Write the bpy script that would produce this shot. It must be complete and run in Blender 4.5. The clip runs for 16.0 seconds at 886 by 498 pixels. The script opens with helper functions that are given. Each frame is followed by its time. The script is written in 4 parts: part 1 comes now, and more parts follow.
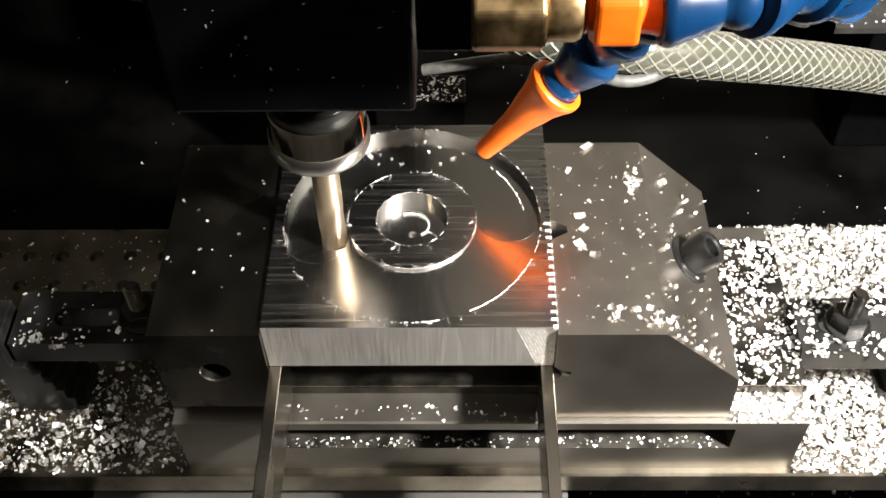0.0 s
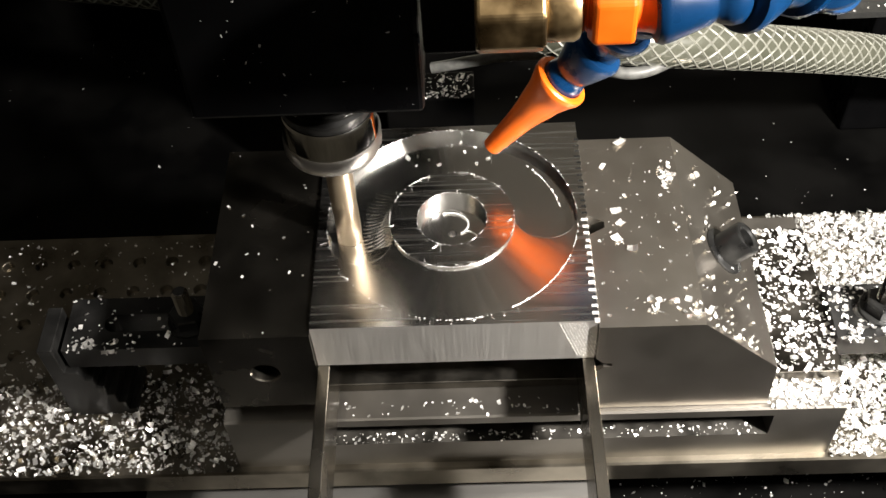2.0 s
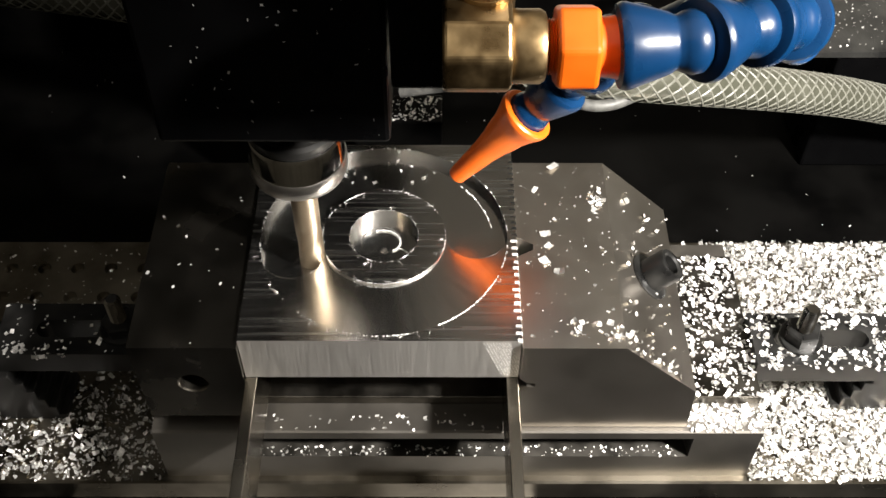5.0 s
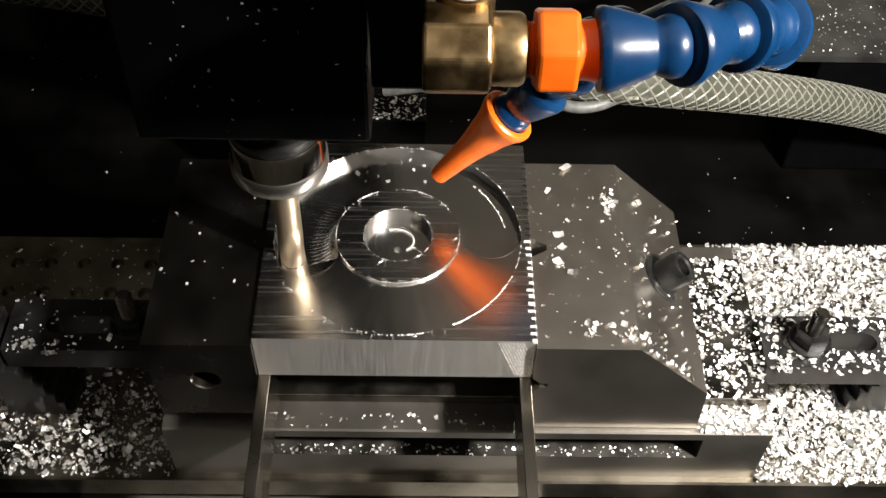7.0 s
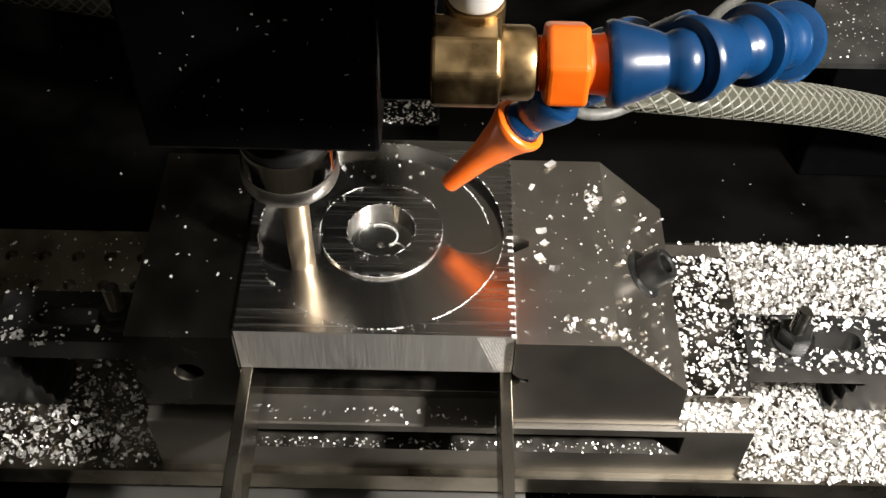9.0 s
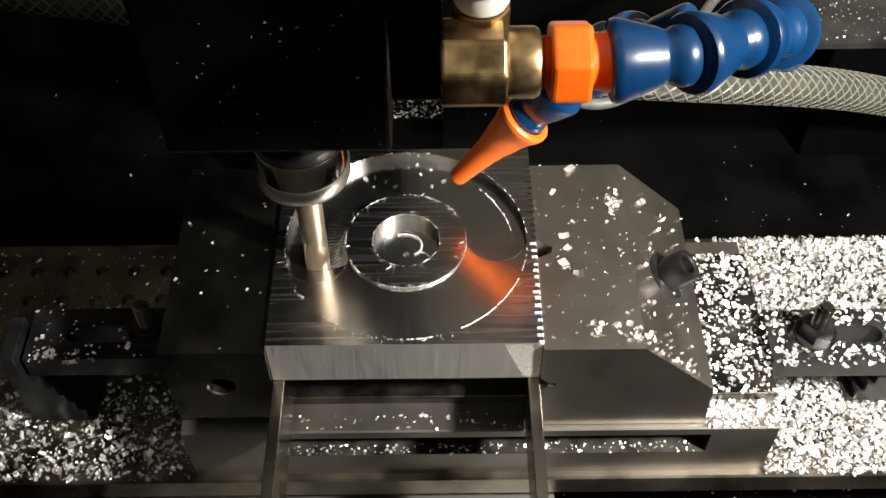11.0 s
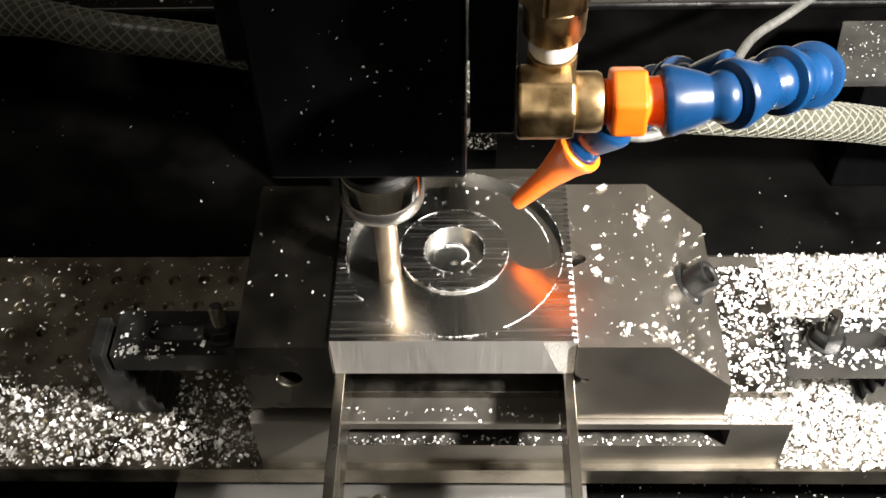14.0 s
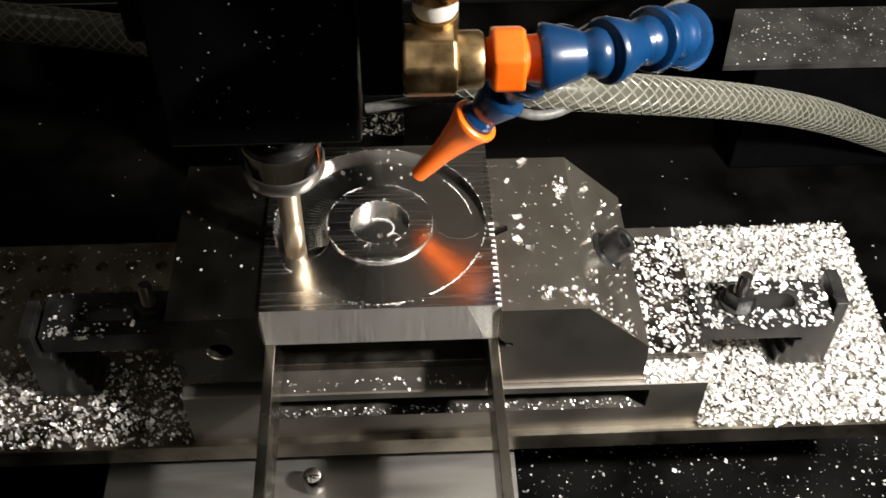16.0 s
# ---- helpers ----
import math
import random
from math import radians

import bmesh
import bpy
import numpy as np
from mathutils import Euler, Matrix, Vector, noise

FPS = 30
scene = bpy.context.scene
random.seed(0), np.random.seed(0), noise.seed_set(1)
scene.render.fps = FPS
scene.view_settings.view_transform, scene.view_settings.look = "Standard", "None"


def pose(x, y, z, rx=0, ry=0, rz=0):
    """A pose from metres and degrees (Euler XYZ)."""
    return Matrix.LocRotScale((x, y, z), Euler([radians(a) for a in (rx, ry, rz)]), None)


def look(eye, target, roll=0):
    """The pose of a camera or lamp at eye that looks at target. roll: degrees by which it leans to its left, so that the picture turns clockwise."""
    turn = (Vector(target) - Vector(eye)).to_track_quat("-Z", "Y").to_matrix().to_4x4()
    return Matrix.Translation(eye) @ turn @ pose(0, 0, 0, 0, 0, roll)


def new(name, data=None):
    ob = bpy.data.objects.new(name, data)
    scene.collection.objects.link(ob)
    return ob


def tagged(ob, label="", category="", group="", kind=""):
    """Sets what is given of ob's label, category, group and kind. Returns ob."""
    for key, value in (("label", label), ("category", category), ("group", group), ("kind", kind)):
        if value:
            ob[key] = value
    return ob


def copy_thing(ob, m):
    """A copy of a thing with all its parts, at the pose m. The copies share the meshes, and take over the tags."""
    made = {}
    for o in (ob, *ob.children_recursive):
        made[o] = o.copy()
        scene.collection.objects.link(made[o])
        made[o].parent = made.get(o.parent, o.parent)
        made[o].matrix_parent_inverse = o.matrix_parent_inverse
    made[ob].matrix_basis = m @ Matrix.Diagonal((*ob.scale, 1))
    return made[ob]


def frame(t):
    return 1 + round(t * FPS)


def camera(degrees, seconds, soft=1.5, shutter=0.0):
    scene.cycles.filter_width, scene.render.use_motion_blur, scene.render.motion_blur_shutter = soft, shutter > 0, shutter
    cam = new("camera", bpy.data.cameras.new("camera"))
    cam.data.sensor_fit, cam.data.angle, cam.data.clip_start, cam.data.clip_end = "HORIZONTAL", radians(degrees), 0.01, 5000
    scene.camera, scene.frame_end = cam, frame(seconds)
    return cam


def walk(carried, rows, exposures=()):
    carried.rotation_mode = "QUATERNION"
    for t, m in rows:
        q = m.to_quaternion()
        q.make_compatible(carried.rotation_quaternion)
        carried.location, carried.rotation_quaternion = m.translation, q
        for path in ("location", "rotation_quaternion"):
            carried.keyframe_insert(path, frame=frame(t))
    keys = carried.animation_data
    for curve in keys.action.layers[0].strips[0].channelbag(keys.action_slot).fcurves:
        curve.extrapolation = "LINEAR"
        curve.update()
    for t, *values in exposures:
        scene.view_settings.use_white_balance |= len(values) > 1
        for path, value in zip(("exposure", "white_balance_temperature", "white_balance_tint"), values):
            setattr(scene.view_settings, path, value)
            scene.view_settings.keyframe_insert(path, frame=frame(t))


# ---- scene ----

# Camera and its path: seconds, x, y, z, yaw, pitch, roll.
cam = camera(45.31, 16.0, soft=1.5, shutter=0.5)
CAM = [
    (0.0, 0.0172, -0.2643, 0.2903, 1.45, -50.24, -1.35),
    (0.5, 0.0182, -0.2656, 0.2985, 0.78, -50.35, 0.03),
    (1.0, 0.0175, -0.2708, 0.3013, -0.14, -50.49, -0.36),
    (1.5, 0.0180, -0.2706, 0.3019, 0.75, -50.58, -0.91),
    (2.0, 0.0184, -0.2713, 0.2990, 2.77, -50.55, -3.99),
    (2.5, 0.0180, -0.2721, 0.3019, 1.38, -50.09, -2.46),
    (3.0, 0.0184, -0.2735, 0.3050, 0.81, -50.01, -1.36),
    (3.5, 0.0185, -0.2733, 0.3060, 0.22, -49.79, -0.68),
    (4.0, 0.0195, -0.2688, 0.3028, 0.79, -50.04, -0.76),
    (4.5, 0.0194, -0.2696, 0.3044, 0.37, -49.90, -0.36),
    (7.0, 0.0215, -0.2691, 0.3056, -1.41, -50.01, 1.78),
    (7.5, 0.0218, -0.2683, 0.3061, -1.29, -50.08, 1.83),
    (8.0, 0.0220, -0.2681, 0.3061, -1.08, -50.16, 1.70),
    (8.5, 0.0232, -0.2661, 0.3060, -0.29, -50.17, 1.20),
    (9.0, 0.0234, -0.2654, 0.3070, -0.09, -50.12, 1.26),
    (11.5, 0.0182, -0.2746, 0.3169, 0.54, -51.38, -1.35),
    (12.0, 0.0131, -0.2790, 0.3175, 1.48, -52.21, -1.07),
    (12.5, 0.0226, -0.2812, 0.3316, 1.38, -51.80, -1.59),
    (13.0, 0.0074, -0.2864, 0.3327, 5.62, -50.03, -4.87),
    (13.5, 0.0094, -0.2987, 0.3438, 3.90, -49.75, -3.15),
    (14.0, 0.0088, -0.3028, 0.3464, 2.85, -49.03, -2.37),
    (14.5, 0.0104, -0.3086, 0.3522, 0.69, -47.97, -0.43),
    (15.0, 0.0114, -0.3132, 0.3558, -0.58, -47.82, 0.74),
    (15.5, 0.0163, -0.3161, 0.3488, -1.17, -48.59, -0.02),
    (16.0, 0.0194, -0.3243, 0.3443, -3.02, -48.45, 0.65),
]
TABLE = [
    (0.0, -0.0003, -0.0071),
    (0.5, -0.0003, -0.0088),
    (1.0, 0.0022, -0.0105),
    (1.5, 0.0055, -0.0104),
    (2.0, 0.0099, -0.0095),
    (2.5, 0.0121, -0.0077),
    (3.0, 0.0104, -0.0040),
    (3.5, 0.0073, -0.0020),
    (4.0, 0.0035, -0.0019),
    (4.5, 0.0001, -0.0030),
    (5.0, -0.0018, -0.0050),
    (5.5, -0.0000, -0.0075),
    (6.0, 0.0031, -0.0086),
    (6.5, 0.0072, -0.0077),
    (7.0, 0.0107, -0.0047),
    (7.5, 0.0099, -0.0012),
    (8.0, 0.0072, 0.0008),
    (8.5, 0.0039, 0.0022),
    (9.0, 0.0001, 0.0014),
    (9.5, -0.0023, -0.0003),
    (10.0, -0.0027, -0.0040),
    (10.5, 0.0001, -0.0067),
    (11.0, 0.0055, -0.0066),
    (11.5, 0.0095, -0.0044),
    (12.0, 0.0115, -0.0038),
    (12.5, 0.0072, 0.0033),
    (13.0, 0.0050, 0.0022),
    (13.5, 0.0019, 0.0014),
    (14.0, -0.0013, -0.0014),
    (14.5, -0.0014, -0.0044),
    (15.0, 0.0014, -0.0053),
    (15.5, 0.0061, -0.0044),
    (16.0, 0.0082, -0.0014),
]

EXPOSURES = [(0.0, 0.65), (0.5, 0.6), (1.5, 0.45), (2.0, 0.4), (4.5, 0.3), (7.0, -0.02), (8.0, -0.08), (9.0, -0.08), (11.5, -0.1), (12.0, 0.15), (12.5, 0.4), (13.0, 0.45), (13.5, 0.7), (14.0, 0.95), (14.5, 0.95), (15.0, 0.5), (15.5, 0.28), (16.0, -0.03)]


def cam_pose(x, y, z, yaw, pitch, roll):
    return pose(x, y, z, 0, 0, yaw) @ pose(0, 0, 0, 90 + pitch, 0, 0) @ pose(0, 0, 0, 0, 0, roll)


walk(cam, [(t, cam_pose(*r)) for t, *r in CAM], EXPOSURES)

# ---- light ----
world = bpy.data.worlds.new("room_air")
scene.world = world
world.use_nodes = True
world.node_tree.nodes["Background"].inputs[0].default_value = (1.0, 0.9, 0.75, 1)
world.node_tree.nodes["Background"].inputs[1].default_value = 0.003


def lamp(name, at, target, watts, size, colour):
    data = bpy.data.lights.new(name, "AREA")
    data.shape, data.size, data.energy, data.color = "SQUARE", size, watts, colour
    ob = new(name, data)
    ob.matrix_world = look(at, target)
    return ob


spot = bpy.data.lights.new("work_lamp", "SPOT")
spot.energy, spot.color, spot.spot_size, spot.spot_blend, spot.shadow_soft_size = 62.0, (1.0, 0.945, 0.88), radians(79), 1.0, 0.024
new("work_lamp", spot).matrix_world = look((0.41, -0.255, 0.37), (0.21, -0.01, -0.01))
# Added overhead fill without a known fixture; lifts fronts and steel reflections.
lamp("ceiling_fill", (0.3, -0.1, 1.48), (0.3, -0.1, 0.0), 9.0, 2.4, (1.0, 0.93, 0.82))


# ---- materials ----
def mat(name, colour, rough=0.5, metal=0.0, spec=0.5):
    m = bpy.data.materials.new(name)
    m.use_nodes = True
    b = m.node_tree.nodes["Principled BSDF"]
    b.inputs["Base Color"].default_value = (*colour, 1)
    b.inputs["Roughness"].default_value = rough
    b.inputs["Metallic"].default_value = metal
    b.inputs["Specular IOR Level"].default_value = spec
    return m


def node(m, kind, **values):
    n = m.node_tree.nodes.new(kind)
    for key, value in values.items():
        n.inputs[key.replace("_", " ")].default_value = value
    return n


def link(m, a, b):
    m.node_tree.links.new(a, b)


def grain(m, scale, stretch=(1, 1, 1), turn=(0, 0, 0), detail=4.0, bump=0.0, distance=0.0002, rough=None, tint=None, low=0.35, high=0.65):
    """One layer of noise in object space: relief, gloss range and colour range."""
    b = m.node_tree.nodes["Principled BSDF"]
    co = node(m, "ShaderNodeTexCoord")
    mp = node(m, "ShaderNodeMapping", Scale=stretch, Rotation=tuple(radians(a) for a in turn))
    nz = node(m, "ShaderNodeTexNoise", Scale=scale, Detail=detail)
    link(m, co.outputs["Object"], mp.inputs[0])
    link(m, mp.outputs[0], nz.inputs["Vector"])
    if bump:
        bp = node(m, "ShaderNodeBump", Strength=bump, Distance=distance)
        link(m, nz.outputs["Fac"], bp.inputs["Height"])
        old = b.inputs["Normal"].links
        if old:
            link(m, old[0].from_socket, bp.inputs["Normal"])
        link(m, bp.outputs[0], b.inputs["Normal"])
    if rough:
        r = node(m, "ShaderNodeMapRange", From_Min=low, From_Max=high, To_Min=rough[0], To_Max=rough[1])
        link(m, nz.outputs["Fac"], r.inputs[0])
        link(m, r.outputs[0], b.inputs["Roughness"])
    if tint:
        ramp = m.node_tree.nodes.new("ShaderNodeValToRGB")
        ramp.color_ramp.elements[0].position, ramp.color_ramp.elements[1].position = low, high
        ramp.color_ramp.elements[0].color, ramp.color_ramp.elements[1].color = (*tint[0], 1), (*tint[1], 1)
        link(m, nz.outputs["Fac"], ramp.inputs[0])
        link(m, ramp.outputs[0], b.inputs["Base Color"])
    return m


STEEL = grain(grain(grain(mat("ground_steel", (0.4, 0.37, 0.33), 0.4, 1.0), 60, detail=9, rough=(0.325, 0.365), tint=((0.44, 0.405, 0.355), (0.49, 0.455, 0.405)), low=0.3, high=0.7), 900, (0.12, 1, 1), bump=0.1, distance=0.0001), 1800, detail=4, bump=0.1, distance=0.00005)
DULL = grain(grain(grain(mat("dull_ground_steel", (0.42, 0.395, 0.355), 0.45, 1.0), 30, detail=8, rough=(0.4, 0.52), tint=((0.18, 0.168, 0.148), (0.27, 0.253, 0.228)), low=0.3, high=0.7), 900, (0.12, 1, 1), bump=0.12, distance=0.0001), 420, detail=6, bump=0.2, distance=0.0001)
# Darker copy of the jaw steel; the fixed jaw's shade is in its colour.
DIMMED = grain(grain(grain(mat("dimmed_steel", (0.26, 0.24, 0.205), 0.25, 1.0), 34, detail=8, rough=(0.19, 0.3), tint=((0.2, 0.185, 0.155), (0.31, 0.285, 0.245)), low=0.3, high=0.7), 900, (0.12, 1, 1), bump=0.1, distance=0.0001), 700, detail=6, bump=0.14, distance=0.00008)
# Near-black steel: the shade inside the base slot is put into this colour.
SLOT_SHADE = grain(mat("slot_shade", (0.02, 0.019, 0.016), 0.5, 0.2), 120, rough=(0.35, 0.6), tint=((0.008, 0.0075, 0.006), (0.035, 0.032, 0.027)))
SCREW = grain(mat("blackened_screw", (0.008, 0.008, 0.008), 0.3, 0.0, 0.5), 120, rough=(0.24, 0.4), tint=((0.004, 0.004, 0.004), (0.012, 0.012, 0.0115)))
PANEL = grain(mat("panel_paint", (0.58, 0.54, 0.45), 0.6), 4, tint=((0.53, 0.49, 0.41), (0.62, 0.58, 0.49)))
# Oil stains, plus the shadow under the workpiece painted in as darker steel.
STAINED_SHADED = grain(grain(mat("stained_shaded_steel", (0.16, 0.15, 0.13), 0.4, 1.0), 60, rough=(0.3, 0.46), tint=((0.05, 0.046, 0.039), (0.14, 0.13, 0.113))), 700, bump=0.12, distance=0.0001)
MILLED = grain(grain(grain(mat("milled_aluminium", (0.6, 0.59, 0.57), 0.25, 1.0), 600, (0.03, 1, 1), detail=7, bump=0.035, distance=0.0001, rough=(0.19, 0.3)), 150, (0.1, 1, 1), bump=0.015, distance=0.0003), 200, (0.08, 1, 1), detail=7, tint=((0.46, 0.45, 0.43), (0.64, 0.63, 0.61)), low=0.3, high=0.7)
FLOOR_CUT = grain(grain(mat("mirror_cut_aluminium", (0.7, 0.69, 0.67), 0.22, 1.0), 160, (1, 1, 0.2), bump=0.03, distance=0.0001, rough=(0.2, 0.28)), 14, tint=((0.62, 0.61, 0.59), (0.74, 0.73, 0.71)), low=0.25, high=0.75)
wave = node(FLOOR_CUT, "ShaderNodeTexWave", Scale=420.0, Distortion=3.0, Detail=3.0, Detail_Scale=2.0)
wave.wave_type, wave.rings_direction = "RINGS", "Z"
wave_bump = node(FLOOR_CUT, "ShaderNodeBump", Strength=0.05, Distance=0.0001)
link(FLOOR_CUT, node(FLOOR_CUT, "ShaderNodeTexCoord").outputs["Object"], wave.inputs["Vector"])
link(FLOOR_CUT, wave.outputs["Fac"], wave_bump.inputs["Height"])
link(FLOOR_CUT, FLOOR_CUT.node_tree.nodes["Principled BSDF"].inputs["Normal"].links[0].from_socket, wave_bump.inputs["Normal"])
link(FLOOR_CUT, wave_bump.outputs[0], FLOOR_CUT.node_tree.nodes["Principled BSDF"].inputs["Normal"])
polar = node(FLOOR_CUT, "ShaderNodeSeparateXYZ")
turn_of = node(FLOOR_CUT, "ShaderNodeMath")
turn_of.operation = "ARCTAN2"
packed = node(FLOOR_CUT, "ShaderNodeCombineXYZ")
feather = node(FLOOR_CUT, "ShaderNodeTexNoise", Scale=17.0, Detail=6.0, Roughness=0.6)
feather_rough = node(FLOOR_CUT, "ShaderNodeMapRange", From_Min=0.36, From_Max=0.66, To_Min=0.18, To_Max=0.25)
feather_bump = node(FLOOR_CUT, "ShaderNodeBump", Strength=0.012, Distance=0.0002)
link(FLOOR_CUT, node(FLOOR_CUT, "ShaderNodeTexCoord").outputs["Object"], polar.inputs[0])
link(FLOOR_CUT, polar.outputs["Y"], turn_of.inputs[0])
link(FLOOR_CUT, polar.outputs["X"], turn_of.inputs[1])
link(FLOOR_CUT, turn_of.outputs[0], packed.inputs["X"])
link(FLOOR_CUT, polar.outputs["Z"], packed.inputs["Y"])
link(FLOOR_CUT, packed.outputs[0], feather.inputs["Vector"])
link(FLOOR_CUT, feather.outputs["Fac"], feather_rough.inputs[0])
link(FLOOR_CUT, feather_rough.outputs[0], FLOOR_CUT.node_tree.nodes["Principled BSDF"].inputs["Roughness"])
link(FLOOR_CUT, feather.outputs["Fac"], feather_bump.inputs["Height"])
link(FLOOR_CUT, wave_bump.outputs[0], feather_bump.inputs["Normal"])
link(FLOOR_CUT, feather_bump.outputs[0], FLOOR_CUT.node_tree.nodes["Principled BSDF"].inputs["Normal"])
SAWN = grain(grain(mat("sawn_aluminium", (0.75, 0.73, 0.7), 0.5, 1.0), 2200, (1, 1, 0.02), (0, 9, 0), bump=0.06, distance=0.0001, rough=(0.46, 0.58)), 20, tint=((0.66, 0.64, 0.61), (0.78, 0.76, 0.73)), low=0.25, high=0.75)
PLATE = grain(grain(mat("tooling_plate_aluminium", (0.3, 0.275, 0.23), 0.4, 1.0), 40, tint=((0.13, 0.115, 0.09), (0.27, 0.245, 0.2)), rough=(0.26, 0.42)), 500, bump=0.2, distance=0.0001)
BLACK = grain(grain(mat("black_enamel", (0.002, 0.002, 0.0022), 0.3, 0.0, 0.08), 80, rough=(0.22, 0.5)), 1200, bump=0.05, distance=0.0001)
GLOSS = grain(mat("glossy_black_paint", (0.004, 0.004, 0.004), 0.2, 0.0, 0.5), 60, rough=(0.16, 0.3))
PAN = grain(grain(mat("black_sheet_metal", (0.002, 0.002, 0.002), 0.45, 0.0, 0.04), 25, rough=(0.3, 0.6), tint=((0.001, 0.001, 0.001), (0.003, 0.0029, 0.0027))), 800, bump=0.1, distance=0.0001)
OXIDE = grain(grain(mat("black_oxide_steel", (0.03, 0.03, 0.03), 0.38, 0.4, 0.4), 90, rough=(0.28, 0.46), tint=((0.011, 0.011, 0.0107), (0.028, 0.0275, 0.0265))), 900, bump=0.1, distance=0.0001)
CAST = grain(grain(mat("machined_cast_iron", (0.45, 0.44, 0.42), 0.3, 1.0), 120, (0.15, 1, 1), rough=(0.36, 0.5), tint=((0.36, 0.35, 0.33), (0.42, 0.41, 0.39)), low=0.2, high=0.8), 800, (0.05, 1, 1), bump=0.15, distance=0.0001)
CHROME = grain(mat("polished_steel", (0.62, 0.61, 0.59), 0.1, 1.0), 60, (1, 1, 3), rough=(0.08, 0.14))
SATIN = grain(grain(mat("satin_steel", (0.58, 0.56, 0.53), 0.4, 1.0), 60, rough=(0.26, 0.34)), 900, (1, 1, 0.1), bump=0.05, distance=0.0001)
CARBIDE = grain(mat("end_mill_carbide", (0.46, 0.375, 0.27), 0.4, 1.0), 40, (1, 1, 3), rough=(0.36, 0.46))
BRASS = grain(grain(mat("tarnished_brass", (0.4, 0.26, 0.12), 0.4, 1.0), 150, (1, 1, 1), detail=8, rough=(0.24, 0.46), tint=((0.2, 0.13, 0.06), (0.52, 0.37, 0.19)), low=0.28, high=0.7), 900, bump=0.12, distance=0.0001)
ORANGE = grain(grain(mat("orange_plastic", (0.85, 0.17, 0.008), 0.34), 60, tint=((0.72, 0.115, 0.005), (0.84, 0.16, 0.009)), rough=(0.28, 0.42)), 900, bump=0.06, distance=0.0001)
BLUE = grain(grain(mat("blue_plastic", (0.002, 0.03, 0.095), 0.28), 60, tint=((0.0012, 0.019, 0.062), (0.0022, 0.027, 0.085)), rough=(0.22, 0.36)), 900, bump=0.05, distance=0.0001)
WHITE = grain(mat("white_thread_tape", (0.8, 0.79, 0.76), 0.5), 700, (1, 1, 5), bump=0.4, distance=0.0002)
GREY_RUBBER = grain(mat("grey_cable_jacket", (0.2, 0.2, 0.19), 0.5), 300, tint=((0.07, 0.07, 0.066), (0.12, 0.12, 0.112)))
HOSE_END = grain(mat("white_hose_cuff", (0.66, 0.65, 0.62), 0.5), 300, tint=((0.58, 0.57, 0.54), (0.7, 0.69, 0.66)))
CHIP = grain(mat("aluminium_chip", (0.9, 0.89, 0.87), 0.4, 0.6), 400, rough=(0.26, 0.52))
island = node(CHIP, "ShaderNodeNewGeometry")
shade = CHIP.node_tree.nodes.new("ShaderNodeValToRGB")
shade.color_ramp.elements[0].position, shade.color_ramp.elements[0].color = 0.0, (0.3, 0.295, 0.28, 1)
shade.color_ramp.elements[1].position, shade.color_ramp.elements[1].color = 0.55, (0.92, 0.91, 0.89, 1)
link(CHIP, island.outputs["Random Per Island"], shade.inputs[0])
link(CHIP, shade.outputs[0], CHIP.node_tree.nodes["Principled BSDF"].inputs["Base Color"])
BURR = grain(mat("bright_burr", (0.92, 0.91, 0.89), 0.4, 0.45), 600, rough=(0.2, 0.4))
VINYL = grain(mat("clear_vinyl_hose", (0.1, 0.1, 0.08), 0.22), 40, tint=((0.045, 0.046, 0.034), (0.075, 0.076, 0.058)), rough=(0.14, 0.3))
VINYL.node_tree.nodes["Principled BSDF"].inputs["Coat Weight"].default_value = 0.6
THREAD = grain(mat("braid_thread", (0.24, 0.24, 0.2), 0.4), 600, tint=((0.11, 0.11, 0.092), (0.18, 0.18, 0.152)))
PAINT = grain(mat("room_paint", (0.42, 0.39, 0.32), 0.7), 4, tint=((0.36, 0.33, 0.27), (0.46, 0.43, 0.36)))
CONCRETE = grain(mat("concrete_floor", (0.3, 0.29, 0.27), 0.7), 6, tint=((0.24, 0.23, 0.21), (0.36, 0.35, 0.33)))


# ---- mesh helpers ----
def part(name, bm, material, parent=None, label="", smooth=False, at=None):
    me = bpy.data.meshes.new(name)
    if smooth:
        for f in bm.faces:
            f.smooth = True
        for e in bm.edges:
            if len(e.link_faces) == 2 and e.calc_face_angle(0) > 0.6:
                e.smooth = False
    bm.to_mesh(me)
    bm.free()
    me.materials.append(material)
    ob = new(name, me)
    if parent:
        ob.parent = parent
    if at:
        ob.matrix_basis = at
    if label:
        ob["label"] = label
    return ob


def thing(name, label, category, group="", kind="", at=None):
    ob = new(name)
    ob.empty_display_size = 0.01
    if at:
        ob.matrix_basis = at
    return tagged(ob, label, category, group, kind)


def box(x0, x1, y0, y1, z0, z1, bevel=0.0006, bm=None, segments=2):
    own = bmesh.new()
    v = bmesh.ops.create_cube(own, size=1.0)["verts"]
    for q in v:
        q.co = Vector((x0 if q.co.x < 0 else x1, y0 if q.co.y < 0 else y1, z0 if q.co.z < 0 else z1))
    if bevel:
        bmesh.ops.bevel(own, geom=own.edges[:], offset=bevel, segments=segments, affect="EDGES", profile=0.5)
    return merge(bm, own)


def merge(bm, own):
    if bm is None:
        return own
    me = bpy.data.meshes.new("joined")
    own.to_mesh(me)
    own.free()
    bm.from_mesh(me)
    bpy.data.meshes.remove(me)
    return bm


